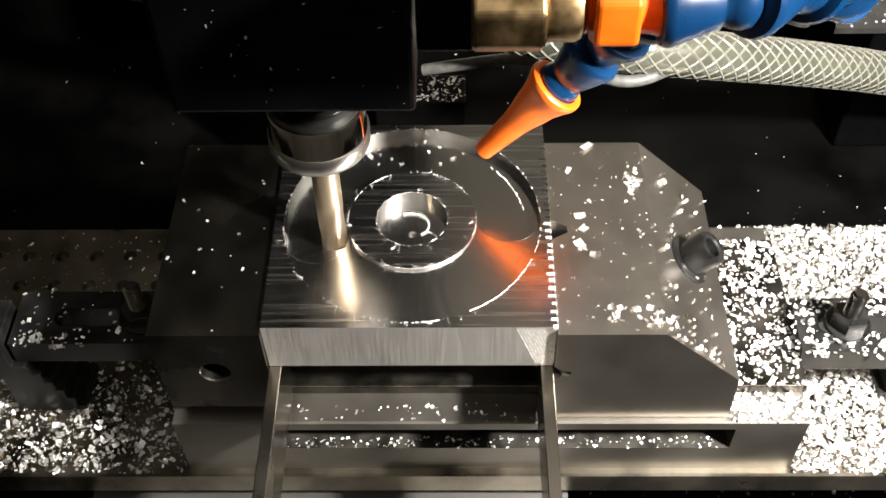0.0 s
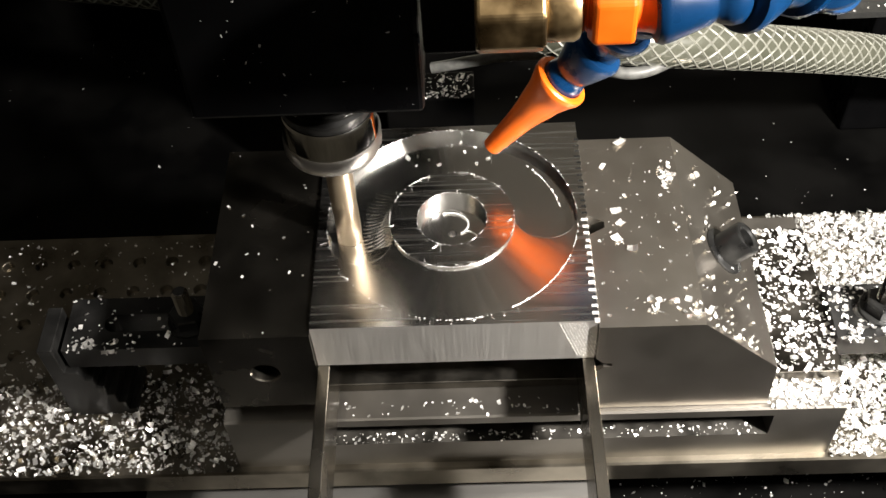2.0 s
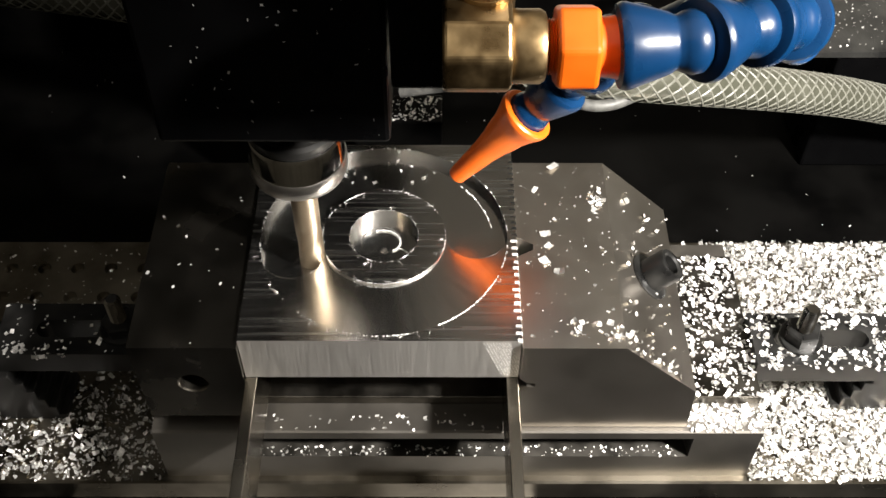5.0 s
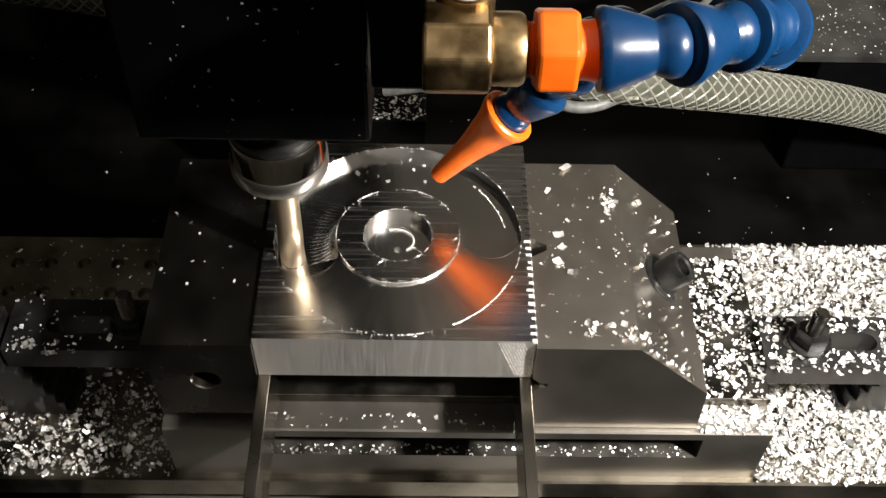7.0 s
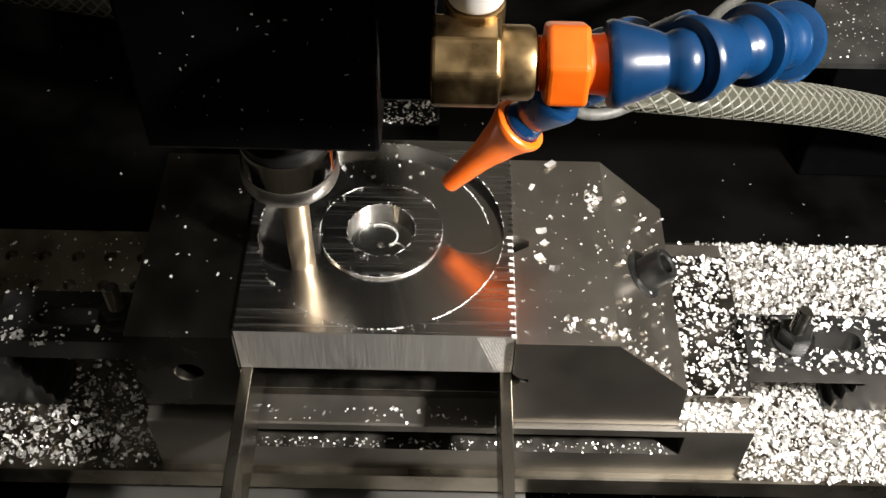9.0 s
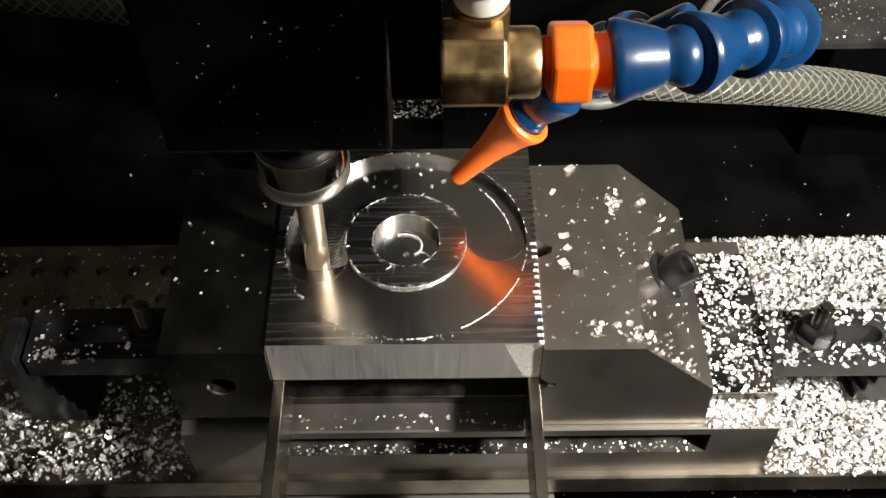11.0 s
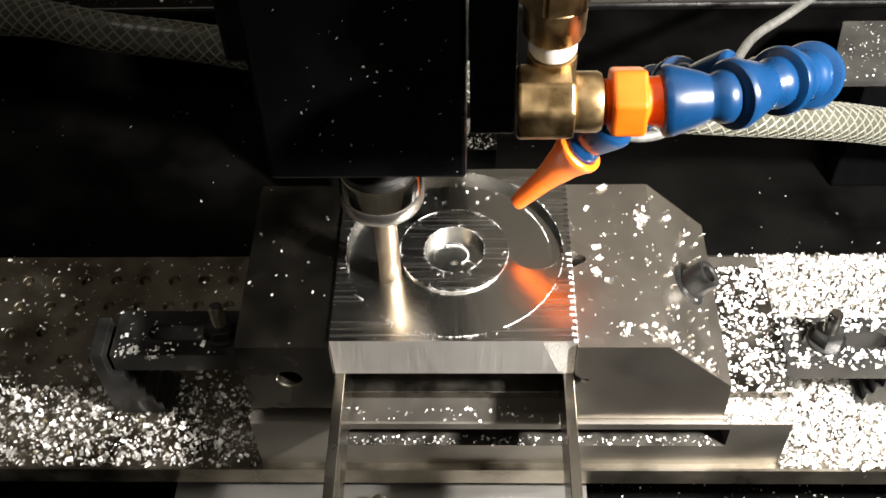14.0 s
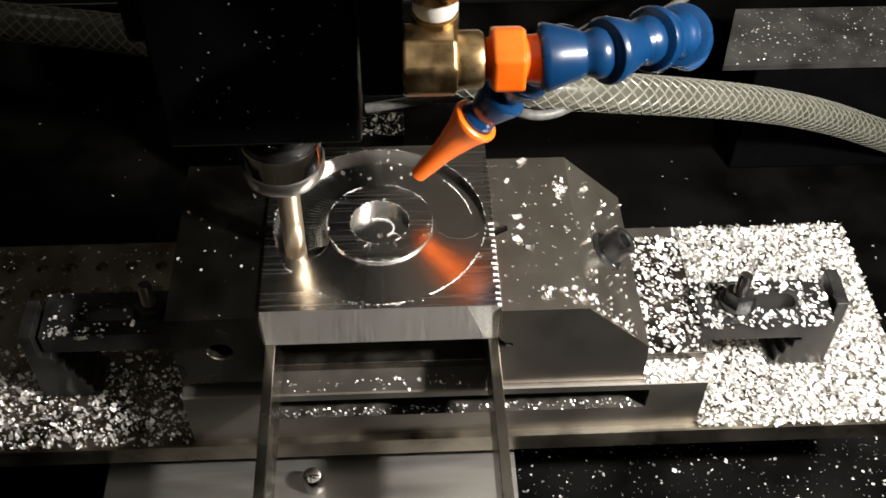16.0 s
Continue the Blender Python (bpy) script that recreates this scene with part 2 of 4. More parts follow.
def prism(profile, y0, y1, bevel=0.0006, bm=None):
    """An x-z outline drawn out along y."""
    own = bmesh.new()
    face = own.faces.new([own.verts.new((x, y0, z)) for x, z in profile])
    out = bmesh.ops.extrude_face_region(own, geom=[face])["geom"]
    bmesh.ops.translate(own, vec=(0, y1 - y0, 0), verts=[g for g in out if isinstance(g, bmesh.types.BMVert)])
    bmesh.ops.recalc_face_normals(own, faces=own.faces[:])
    if bevel:
        bmesh.ops.bevel(own, geom=own.edges[:], offset=bevel, segments=1, affect="EDGES")
    return merge(bm, own)


def prism_xy(outline, z0, z1):
    """A flat plate of any outline."""
    bm = bmesh.new()
    face = bm.faces.new([bm.verts.new((x, y, z0)) for x, y in outline])
    out = bmesh.ops.extrude_face_region(bm, geom=[face])["geom"]
    bmesh.ops.translate(bm, vec=(0, 0, z1 - z0), verts=[g for g in out if isinstance(g, bmesh.types.BMVert)])
    bmesh.ops.recalc_face_normals(bm, faces=bm.faces[:])
    return bm


def lathe(profile, n=40, bm=None, m=None, caps=True, squash=None):
    """Rings of (radius, z) round the z axis."""
    own = bmesh.new()
    rings = []
    for r, z in profile:
        rings.append([own.verts.new((r * math.cos(2 * math.pi * k / n), r * math.sin(2 * math.pi * k / n), z)) for k in range(n)])
    for a, b in zip(rings, rings[1:]):
        for k in range(n):
            own.faces.new((a[k], a[(k + 1) % n], b[(k + 1) % n], b[k]))
    if caps:
        own.faces.new(rings[0][::-1])
        own.faces.new(rings[-1])
    bmesh.ops.recalc_face_normals(own, faces=own.faces[:])
    if m:
        bmesh.ops.transform(own, matrix=m, verts=own.verts[:])
    return merge(bm, own)


def aim(a, b):
    """A pose at a whose z axis points to b."""
    d = Vector(b) - Vector(a)
    return Matrix.Translation(a) @ d.to_track_quat("Z", "Y").to_matrix().to_4x4()


def spline(points, steps):
    """A Catmull-Rom line through the points."""
    p = [Vector(q) for q in points]
    p = [2 * p[0] - p[1]] + p + [2 * p[-1] - p[-2]]
    out = []
    for a, b, c, d in zip(p, p[1:], p[2:], p[3:]):
        for k in range(steps):
            t = k / steps
            out.append(0.5 * (2 * b + (c - a) * t + (2 * a - 5 * b + 4 * c - d) * t * t + (3 * b - a - 3 * c + d) * t ** 3))
    return out + [p[-2]]


def frames_along(line):
    """Two unit vectors across the line at each of its points."""
    out, side = [], None
    for k, p in enumerate(line):
        d = (line[min(k + 1, len(line) - 1)] - line[max(k - 1, 0)]).normalized()
        side = (d.cross(Vector((0, 0, 1))) if side is None else side - d * side.dot(d)).normalized()
        out.append((side, d.cross(side)))
    return out


def tube(line, radius, n=16, bm=None):
    own = bmesh.new()
    rings = []
    for p, (u, v) in zip(line, frames_along(line)):
        rings.append([own.verts.new(p + radius * (u * math.cos(2 * math.pi * k / n) + v * math.sin(2 * math.pi * k / n))) for k in range(n)])
    for a, b in zip(rings, rings[1:]):
        for k in range(n):
            own.faces.new((a[k], a[(k + 1) % n], b[(k + 1) % n], b[k]))
    own.faces.new(rings[0][::-1])
    own.faces.new(rings[-1])
    bmesh.ops.recalc_face_normals(own, faces=own.faces[:])
    return merge(bm, own)


rng = random.Random(7)


def chips(spots):
    """Curled flakes: closed little wedges at (x, y, z, size, up)."""
    verts, faces = [], []
    for x, y, z, size, lift in spots:
        turn = Euler((rng.gauss(0, lift), rng.gauss(0, lift), rng.uniform(0, 6.3))).to_matrix()
        a, b = size * rng.uniform(0.7, 1.25), size * rng.uniform(0.4, 0.9)
        curl = size * rng.uniform(0.05, 0.3)
        pts = [(-a, -b, curl), (0, -b * rng.uniform(0.7, 1.1), 0), (a, -b * rng.uniform(0.5, 1), curl), (a * rng.uniform(0.6, 1), b, curl), (0, b, 0), (-a, b * rng.uniform(0.4, 1), curl * 1.4), (0, 0, -0.12 * size)]
        k = len(verts)
        lowest = 0.0
        q = [turn @ Vector(p) * 0.5 for p in pts]
        lowest = min(p.z for p in q)
        verts += [(p.x + x, p.y + y, p.z - lowest + z) for p in q]
        faces += [(k, k + 1, k + 4, k + 5), (k + 1, k + 2, k + 3, k + 4)]
        faces += [(k + 6, k + (i + 1) % 6, k + i) for i in range(6)]
    return verts, faces


def chip_pile(name, label, spots):
    me = bpy.data.meshes.new(name)
    v, f = chips(spots)
    me.from_pydata(v, [], f)
    me.materials.append(CHIP)
    return tagged(new(name, me), label, "metal chips", kind="stuff")


def scatter(n, x0, x1, y0, y1, z, size=(0.001, 0.0028), lift=0.35, keep=None, layers=0.0):
    out = []
    while len(out) < n:
        x, y = rng.uniform(x0, x1), rng.uniform(y0, y1)
        if keep is None or keep(x, y):
            s = size[0] + (size[1] - size[0]) * rng.random() ** 2
            out.append((x, y, z + layers * rng.random() ** 2, s, lift))
    return out


RIDERS = []


def rides(ob):
    """Marks a thing that travels with the table."""
    RIDERS.append(ob)
    return ob


# ---- the room and the machine's stand ----
def shell(name, x0, x1, y0, y1, z0, z1, material, label):
    return tagged(part(name, box(x0, x1, y0, y1, z0, z1, 0), material), label, kind="structure")


shell("floor", -2.2, 2.2, -2.2, 2.2, -1.1, -1.0, CONCRETE, "grey concrete workshop floor")
shell("wall_north", -2.2, 2.2, 2.0, 2.1, -1.0, 1.5, PAINT, "beige painted workshop wall")
shell("wall_south", -2.2, 2.2, -2.1, -2.0, -1.0, 1.5, PAINT, "beige painted workshop wall")
shell("wall_east", 2.0, 2.1, -2.0, 2.0, -1.0, 1.5, PAINT, "beige painted workshop wall")
shell("wall_west", -2.1, -2.0, -2.0, 2.0, -1.0, 1.5, PAINT, "beige painted workshop wall")
shell("ceiling", -2.2, 2.2, -2.2, 2.2, 1.5, 1.6, PAINT, "pale workshop ceiling")

shell("wall_panel", -0.9, 0.9, 0.40, 0.42, -1.0, 0.8, PANEL, "beige panel standing behind the machine")
pan = thing("chip_tray", "black sheet metal chip tray scattered with aluminium chips", "tray")
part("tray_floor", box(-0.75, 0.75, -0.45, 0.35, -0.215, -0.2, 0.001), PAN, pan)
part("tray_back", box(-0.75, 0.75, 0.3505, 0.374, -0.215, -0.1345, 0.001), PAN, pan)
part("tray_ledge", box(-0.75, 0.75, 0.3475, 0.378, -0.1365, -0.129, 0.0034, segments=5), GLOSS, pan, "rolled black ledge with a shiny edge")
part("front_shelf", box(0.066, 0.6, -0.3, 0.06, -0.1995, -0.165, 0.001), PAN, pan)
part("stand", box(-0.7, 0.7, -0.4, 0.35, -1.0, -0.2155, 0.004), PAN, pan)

# ---- the table and its tooling plate ----
ZT = -0.09


def tooling_plate():
    """An aluminium plate with a grid of drilled holes."""
    px, py, r, n = 0.0158, 0.0171, 0.0029, 12
    verts, faces = [], []

    def vert(x, y, z):
        verts.append((x, y, z))
        return len(verts) - 1

    x0, y0 = -0.1205 - 15.5 * px, 0.0555 - 6.5 * py
    nx, ny = 23, 7
    for i in range(nx):
        for j in range(ny):
            cx, cy = x0 + (i + 0.5) * px, y0 + (j + 0.5) * py
            ring = []
            for k in range(n):
                a = 2 * math.pi * (k + 0.5) / n
                c, s = math.cos(a), math.sin(a)
                e = min(px / 2 / max(abs(c), 1e-6), py / 2 / max(abs(s), 1e-6))
                ring.append((vert(cx + e * c, cy + e * s, ZT), vert(cx + r * 1.12 * c, cy + r * 1.12 * s, ZT), vert(cx + r * c, cy + r * s, ZT - 0.0006), vert(cx + r * c, cy + r * s, ZT - 0.004)))
            corner = {k: vert(cx + px / 2 * sx, cy + py / 2 * sy, ZT) for k, (sx, sy) in zip((1, 4, 7, 10), ((1, 1), (-1, 1), (-1, -1), (1, -1)))}
            for k in range(n):
                a, b = ring[k], ring[(k + 1) % n]
                pa, pb = verts[a[0]], verts[b[0]]
                if abs(pa[0] - pb[0]) > 1e-6 and abs(pa[1] - pb[1]) > 1e-6:
                    mx, my = (pa[0] + pb[0]) / 2 - cx, (pa[1] + pb[1]) / 2 - cy
                    q = vert(cx + math.copysign(px / 2, mx), cy + math.copysign(py / 2, my), ZT)
                    faces.append((a[0], q, b[0], b[1], a[1]))
                else:
                    faces.append((a[0], b[0], b[1], a[1]))
                faces.append((a[1], b[1], b[2], a[2]))
                faces.append((a[2], b[2], b[3], a[3]))
            faces.append(tuple(q[3] for q in ring)[::-1])
    X0, X1, Y0, Y1 = x0, x0 + nx * px, y0, y0 + ny * py
    right, front, back = 0.255, -0.0575, 0.072

    def quad(*p):
        faces.append(tuple(vert(*q) for q in p))

    quad((X1, Y0, ZT), (right, Y0, ZT), (right, Y1, ZT), (X1, Y1, ZT))
    quad((X0, Y1, ZT), (right, Y1, ZT), (right, back, ZT), (X0, back, ZT))
    quad((X0, front + 0.0008, ZT), (right, front + 0.0008, ZT), (right, Y0, ZT), (X0, Y0, ZT))
    quad((X0, front, ZT - 0.0008), (right, front, ZT - 0.0008), (right, front + 0.0008, ZT), (X0, front + 0.0008, ZT))
    zb = ZT - 0.0127
    quad((X0, front, zb), (right, front, zb), (right, front, ZT - 0.0008), (X0, front, ZT - 0.0008))
    quad((right, front, zb), (right, back, zb), (right, back, ZT), (right, front, ZT))
    quad((right, back, zb), (X0, back, zb), (X0, back, ZT), (right, back, ZT))
    quad((X0, back, zb), (X0, front, zb), (X0, front, ZT), (X0, back, ZT))
    quad((X0, front, zb), (X0, back, zb), (right, back, zb), (right, front, zb))
    me = bpy.data.meshes.new("tooling_plate")
    me.from_pydata(verts, [], faces)
    me.materials.append(PLATE)
    return rides(tagged(new("tooling_plate", me), "worn aluminium tooling plate drilled with a grid of holes", "plate"))


tooling_plate()

saddle = rides(thing("mill_table", "machined cast iron mill table under the tooling plate", "machine table"))
part("table_body", box(-0.36, 0.24, -0.012, 0.062, -0.16, -0.103, 0.002), OXIDE, saddle)
ledge = bmesh.new()
prof = [(-0.0125, -0.1125), (-0.0765, -0.1125)] + [(-0.080 + 0.006 * math.sin(a), -0.1185 + 0.006 * math.cos(a)) for a in (0.1, -0.2, -0.5, -0.8, -1.1, -1.4)] + [(-0.0865, -0.15), (-0.0125, -0.15)]
vs = [ledge.verts.new((-0.1355, y, z)) for y, z in prof]
fc = ledge.faces.new(vs)
ext = bmesh.ops.extrude_face_region(ledge, geom=[fc])["geom"]
bmesh.ops.translate(ledge, vec=(0.197, 0, 0), verts=[g for g in ext if isinstance(g, bmesh.types.BMVert)])
bmesh.ops.recalc_face_normals(ledge, faces=ledge.faces[:])
part("front_apron", ledge, CAST, saddle, "bright machined apron with a rounded edge")
part("lock_pin", lathe([(0.0045, -0.125), (0.005, -0.122), (0.005, -0.104), (0.0042, -0.102), (0.003, -0.1013)], 24, m=pose(-0.036, -0.068, 0)), CHROME, saddle, "short polished lock pin", smooth=True)
screw = lathe([(0.0032, -0.150), (0.0032, -0.12)], 16)
for k in range(9):
    lathe([(0.0032, -0.148 + 0.0026 * k), (0.0042, -0.147 + 0.0026 * k), (0.0032, -0.146 + 0.0026 * k)], 16, screw, caps=False)
bmesh.ops.transform(screw, matrix=pose(-0.036, -0.0905, 0), verts=screw.verts[:])
part("lock_screw", screw, OXIDE, saddle, "dark threaded screw")

# ---- the vise ----
JY0, JY1, ZJ = -0.052, 0.039, -0.0016
vise = rides(thing("machine_vise", "ground steel toolmaker's vise clamped on the plate", "vise"))


def vise_base():
    """The lower body with a long slot cut into its front."""
    x0, x1, y0, y1, z0, z1 = -0.0905, 0.147, -0.0543, 0.041, ZT, -0.055
    sx0, sx1, sz0, sz1, sd = -0.052, 0.1205, -0.0738, -0.0600, 0.07
    bm = bmesh.new()
    g = lambda x, y, z: bm.verts.new((x, y, z))
    o = [g(x0, y0, z0), g(x1, y0, z0), g(x1, y0, z1 - 0.0007), g(x0, y0, z1 - 0.0007)]
    i = [g(sx0, y0, sz0), g(sx1, y0, sz0), g(sx1, y0, sz1), g(sx0, y0, sz1)]
    d = [g(sx0, y0 + sd, sz0), g(sx1 - 0.006, y0 + sd, sz0), g(sx1 - 0.006, y0 + sd, sz1), g(sx0, y0 + sd, sz1)]
    # Slot faces use material 1, coloured as dark as the unlit recess.
    for k in range(4):
        bm.faces.new((o[k], o[(k + 1) % 4], i[(k + 1) % 4], i[k]))
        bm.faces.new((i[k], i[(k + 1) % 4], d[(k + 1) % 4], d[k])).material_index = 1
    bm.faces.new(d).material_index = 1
    t = [g(x0, y0 + 0.0007, z1), g(x1, y0 + 0.0007, z1), g(x1, y1, z1), g(x0, y1, z1)]
    b = [g(x1, y1, z0), g(x0, y1, z0)]
    bm.faces.new((o[3], o[2], t[1], t[0]))
    bm.faces.new(t)
    bm.faces.new((o[1], b[0], t[2], t[1], o[2]))
    bm.faces.new((b[0], b[1], t[3], t[2]))
    bm.faces.new((b[1], o[0], o[3], t[0], t[3]))
    bm.faces.new((o[0], b[1], b[0], o[1]))
    bmesh.ops.recalc_face_normals(bm, faces=bm.faces[:])
    return bm


part("base", vise_base(), DULL, vise).data.materials.append(SLOT_SHADE)
part("bed_rail", box(-0.05, 0.1475, -0.0415, 0.0305, -0.055, -0.0502, 0.0005), STAINED_SHADED, vise, "oil-stained bed of the vise, workpiece shadow in its colour")
part("fixed_jaw_foot", box(-0.086, -0.0505, -0.046, 0.036, -0.055, -0.0465, 0.0003), STEEL, vise)


def fixed_jaw():
    """A block with a blind hole in its front."""
    x0, x1, z0, z1, cx, cz, r, n = -0.0888, -0.0502, -0.0466, ZJ, -0.0691, -0.0242, 0.0052, 28
    bm = bmesh.new()
    ring = [[bm.verts.new((cx + q * math.cos(2 * math.pi * k / n), y, cz + q * math.sin(2 * math.pi * k / n))) for k in range(n)] for q, y in ((r * 1.1, JY0), (r, JY0 + 0.0006), (r, JY0 + 0.016))]
    edge = []
    for k in range(n):
        a = 2 * math.pi * k / n
        c, s = math.cos(a), math.sin(a)
        e = min((x1 - cx if c > 0 else cx - x0) / max(abs(c), 1e-6), (z1 - cz if s > 0 else cz - z0) / max(abs(s), 1e-6))
        edge.append(bm.verts.new((cx + e * c, JY0, cz + e * s)))
    cor = [bm.verts.new((x, JY0, z)) for x, z in ((x1, z1), (x0, z1), (x0, z0), (x1, z0))]
    far = [bm.verts.new((x, JY1, z)) for x, z in ((x1, z1), (x0, z1), (x0, z0), (x1, z0))]
    for k in range(n):
        a, b = edge[k], edge[(k + 1) % n]
        if abs(a.co.x - b.co.x) > 1e-6 and abs(a.co.z - b.co.z) > 1e-6:
            q = min(cor, key=lambda v: (v.co - (a.co + b.co) / 2).length)
            bm.faces.new((a, q, b, ring[0][(k + 1) % n], ring[0][k]))
        else:
            bm.faces.new((a, b, ring[0][(k + 1) % n], ring[0][k]))
        for p, q in zip(ring, ring[1:]):
            bm.faces.new((p[k], p[(k + 1) % n], q[(k + 1) % n], q[k]))
    bm.faces.new(ring[2])
    for k in range(4):
        bm.faces.new((cor[k], cor[(k + 1) % 4], far[(k + 1) % 4], far[k]))
    bm.faces.new(far)
    bmesh.ops.recalc_face_normals(bm, faces=bm.faces[:])
    return bm


# Weaker light on this side, far from the lamp, is painted into the steel.
part("fixed_jaw", fixed_jaw(), DIMMED, vise, "fixed jaw with a hole in its front face")

# movable jaw: sloped nose, a keyhole groove across the gripping face both ways
zg, yg = -0.0252, -0.0055
gap = [(0.0502, zg - 0.0045), (0.0532, zg - 0.0012), (0.0562, zg - 0.0012), (0.0562, zg + 0.0012), (0.0532, zg + 0.0012), (0.0502, zg + 0.0045)]
outline = [(0.0502, -0.0545)] + gap + [(0.0502, ZJ), (0.0868, ZJ), (0.1162, -0.0298), (0.117, -0.0545)]
jaw = bmesh.new()
prism(outline, JY0, yg - 0.0048, 0, jaw)
prism(outline, yg + 0.0048, JY1, 0, jaw)
mid = [(0.0565, -0.0545), (0.0565, ZJ)] + outline[-3:]
prism(mid, yg - 0.0048, yg + 0.0048, 0, jaw)
for s in (-1, 1):
    tri = [(0.0502, yg + s * 0.0048), (0.0565, yg + s * 0.0013), (0.0565, yg + s * 0.0048)]
    wedge = bmesh.new()
    f = wedge.faces.new([wedge.verts.new((x, y, -0.0545)) for x, y in tri])
    e = bmesh.ops.extrude_face_region(wedge, geom=[f])["geom"]
    bmesh.ops.translate(wedge, vec=(0, 0, ZJ + 0.0545), verts=[g for g in e if isinstance(g, bmesh.types.BMVert)])
    bmesh.ops.recalc_face_normals(wedge, faces=wedge.faces[:])
    merge(jaw, wedge)
part("movable_jaw", jaw, STEEL, vise, "movable jaw with a sloped nose and keyhole grooves")

# the pull-down screw on the sloped nose
slope = Vector((0.0282, 0, 0.0294)).normalized()
seat = Vector((0.1015, -0.0085, -0.0166))
bolt = part("pull_down_screw", lathe([(0.0068, -0.004), (0.0068, 0.0112), (0.0062, 0.0122), (0.0048, 0.0122), (0.0038, 0.0115), (0.0038, 0.006)], 32, m=aim(seat, seat + slope)), SCREW, vise, "black socket head screw on the sloped nose", smooth=True)
part("washer", lathe([(0.0095, 0.0), (0.0098, 0.0004), (0.0098, 0.0014), (0.0092, 0.0018), (0.004, 0.0018)], 32, m=aim(seat, seat + slope)), SCREW, bolt, smooth=True)

# ---- parallels ----
# Same darkened steel as the fixed jaw.
for x0, x1 in ((-0.0500, -0.0456), (0.0456, 0.0500)):
    tagged(rides(part("parallel", box(x0, x1, -0.137, 0.015, -0.0502, -0.0231, 0.0003), DIMMED)), "thin ground steel parallel bar under the workpiece", "parallel bar", "parallels in the vise")

# ---- the workpiece ----
CX, CY = 0.0, -0.0012
R_OUT, R_BOSS, R_BORE, R_CUT, R_MID = 0.0468, 0.0234, 0.0131, 0.0117, 0.0351
DEEP, SHALLOW = -0.0044, -0.0010
work = rides(thing("workpiece", "square aluminium block with a ring pocket being milled round a boss", "workpiece"))


def floor_depth(x, y):
    a = math.degrees(math.atan2(y, x)) % 360
    if 2 <= a <= 186:
        return DEEP
    for ang in (2.0, 194.0):
        if math.hypot(x - R_MID * math.cos(radians(ang)), y - R_MID * math.sin(radians(ang))) < R_CUT:
            return DEEP
    return SHALLOW


def block_mesh():
    """Four sides, the milled top with its openings, and the underside."""
    n, h = 144, -0.0229
    bm = bmesh.new()
    x0, x1, y0, y1 = -0.05, 0.05, -0.05, 0.0477
    def ring(r, z):
        return [bm.verts.new((CX + r * math.cos(2 * math.pi * (k + 0.5) / n), CY + r * math.sin(2 * math.pi * (k + 0.5) / n), z)) for k in range(n)]
    edge = []
    for k in range(n):
        a = 2 * math.pi * (k + 0.5) / n
        c, s = math.cos(a), math.sin(a)
        e = min((x1 - CX if c > 0 else CX - x0) / max(abs(c), 1e-6), (y1 - CY if s > 0 else CY - y0) / max(abs(s), 1e-6))
        edge.append(bm.verts.new((CX + e * c, CY + e * s, 0)))
    cor = [bm.verts.new((x, y, 0)) for x, y in ((x1, y1), (x0, y1), (x0, y0), (x1, y0))]
    out = ring(R_OUT, 0)
    for k in range(n):
        a, b = edge[k], edge[(k + 1) % n]
        if abs(a.co.x - b.co.x) > 1e-6 and abs(a.co.y - b.co.y) > 1e-6:
            q = min(cor, key=lambda v: (v.co - (a.co + b.co) / 2).length)
            bm.faces.new((a, q, b, out[(k + 1) % n], out[k]))
        else:
            bm.faces.new((a, b, out[(k + 1) % n], out[k]))
    b1, b2 = ring(R_BOSS, 0), ring(R_BORE, 0)
    for k in range(n):
        bm.faces.new((b1[k], b1[(k + 1) % n], b2[(k + 1) % n], b2[k]))
    return bm


part("milled_top", block_mesh(), MILLED, work, "faced top with fine tool marks")
sides = bmesh.new()
tv = [sides.verts.new(p) for p in ((-0.05, -0.05, 0), (0.05, -0.05, 0), (0.05, 0.0477, 0), (-0.05, 0.0477, 0))]
bv = [sides.verts.new((v.co.x * 0.997, v.co.y, -0.0229)) for v in tv]
for k in range(4):
    sides.faces.new((tv[k], bv[k], bv[(k + 1) % 4], tv[(k + 1) % 4]))
sides.faces.new(bv)
bmesh.ops.recalc_face_normals(sides, faces=sides.faces[:])
part("sawn_sides", sides, SAWN, work, "saw-cut sides with fine slanted lines")


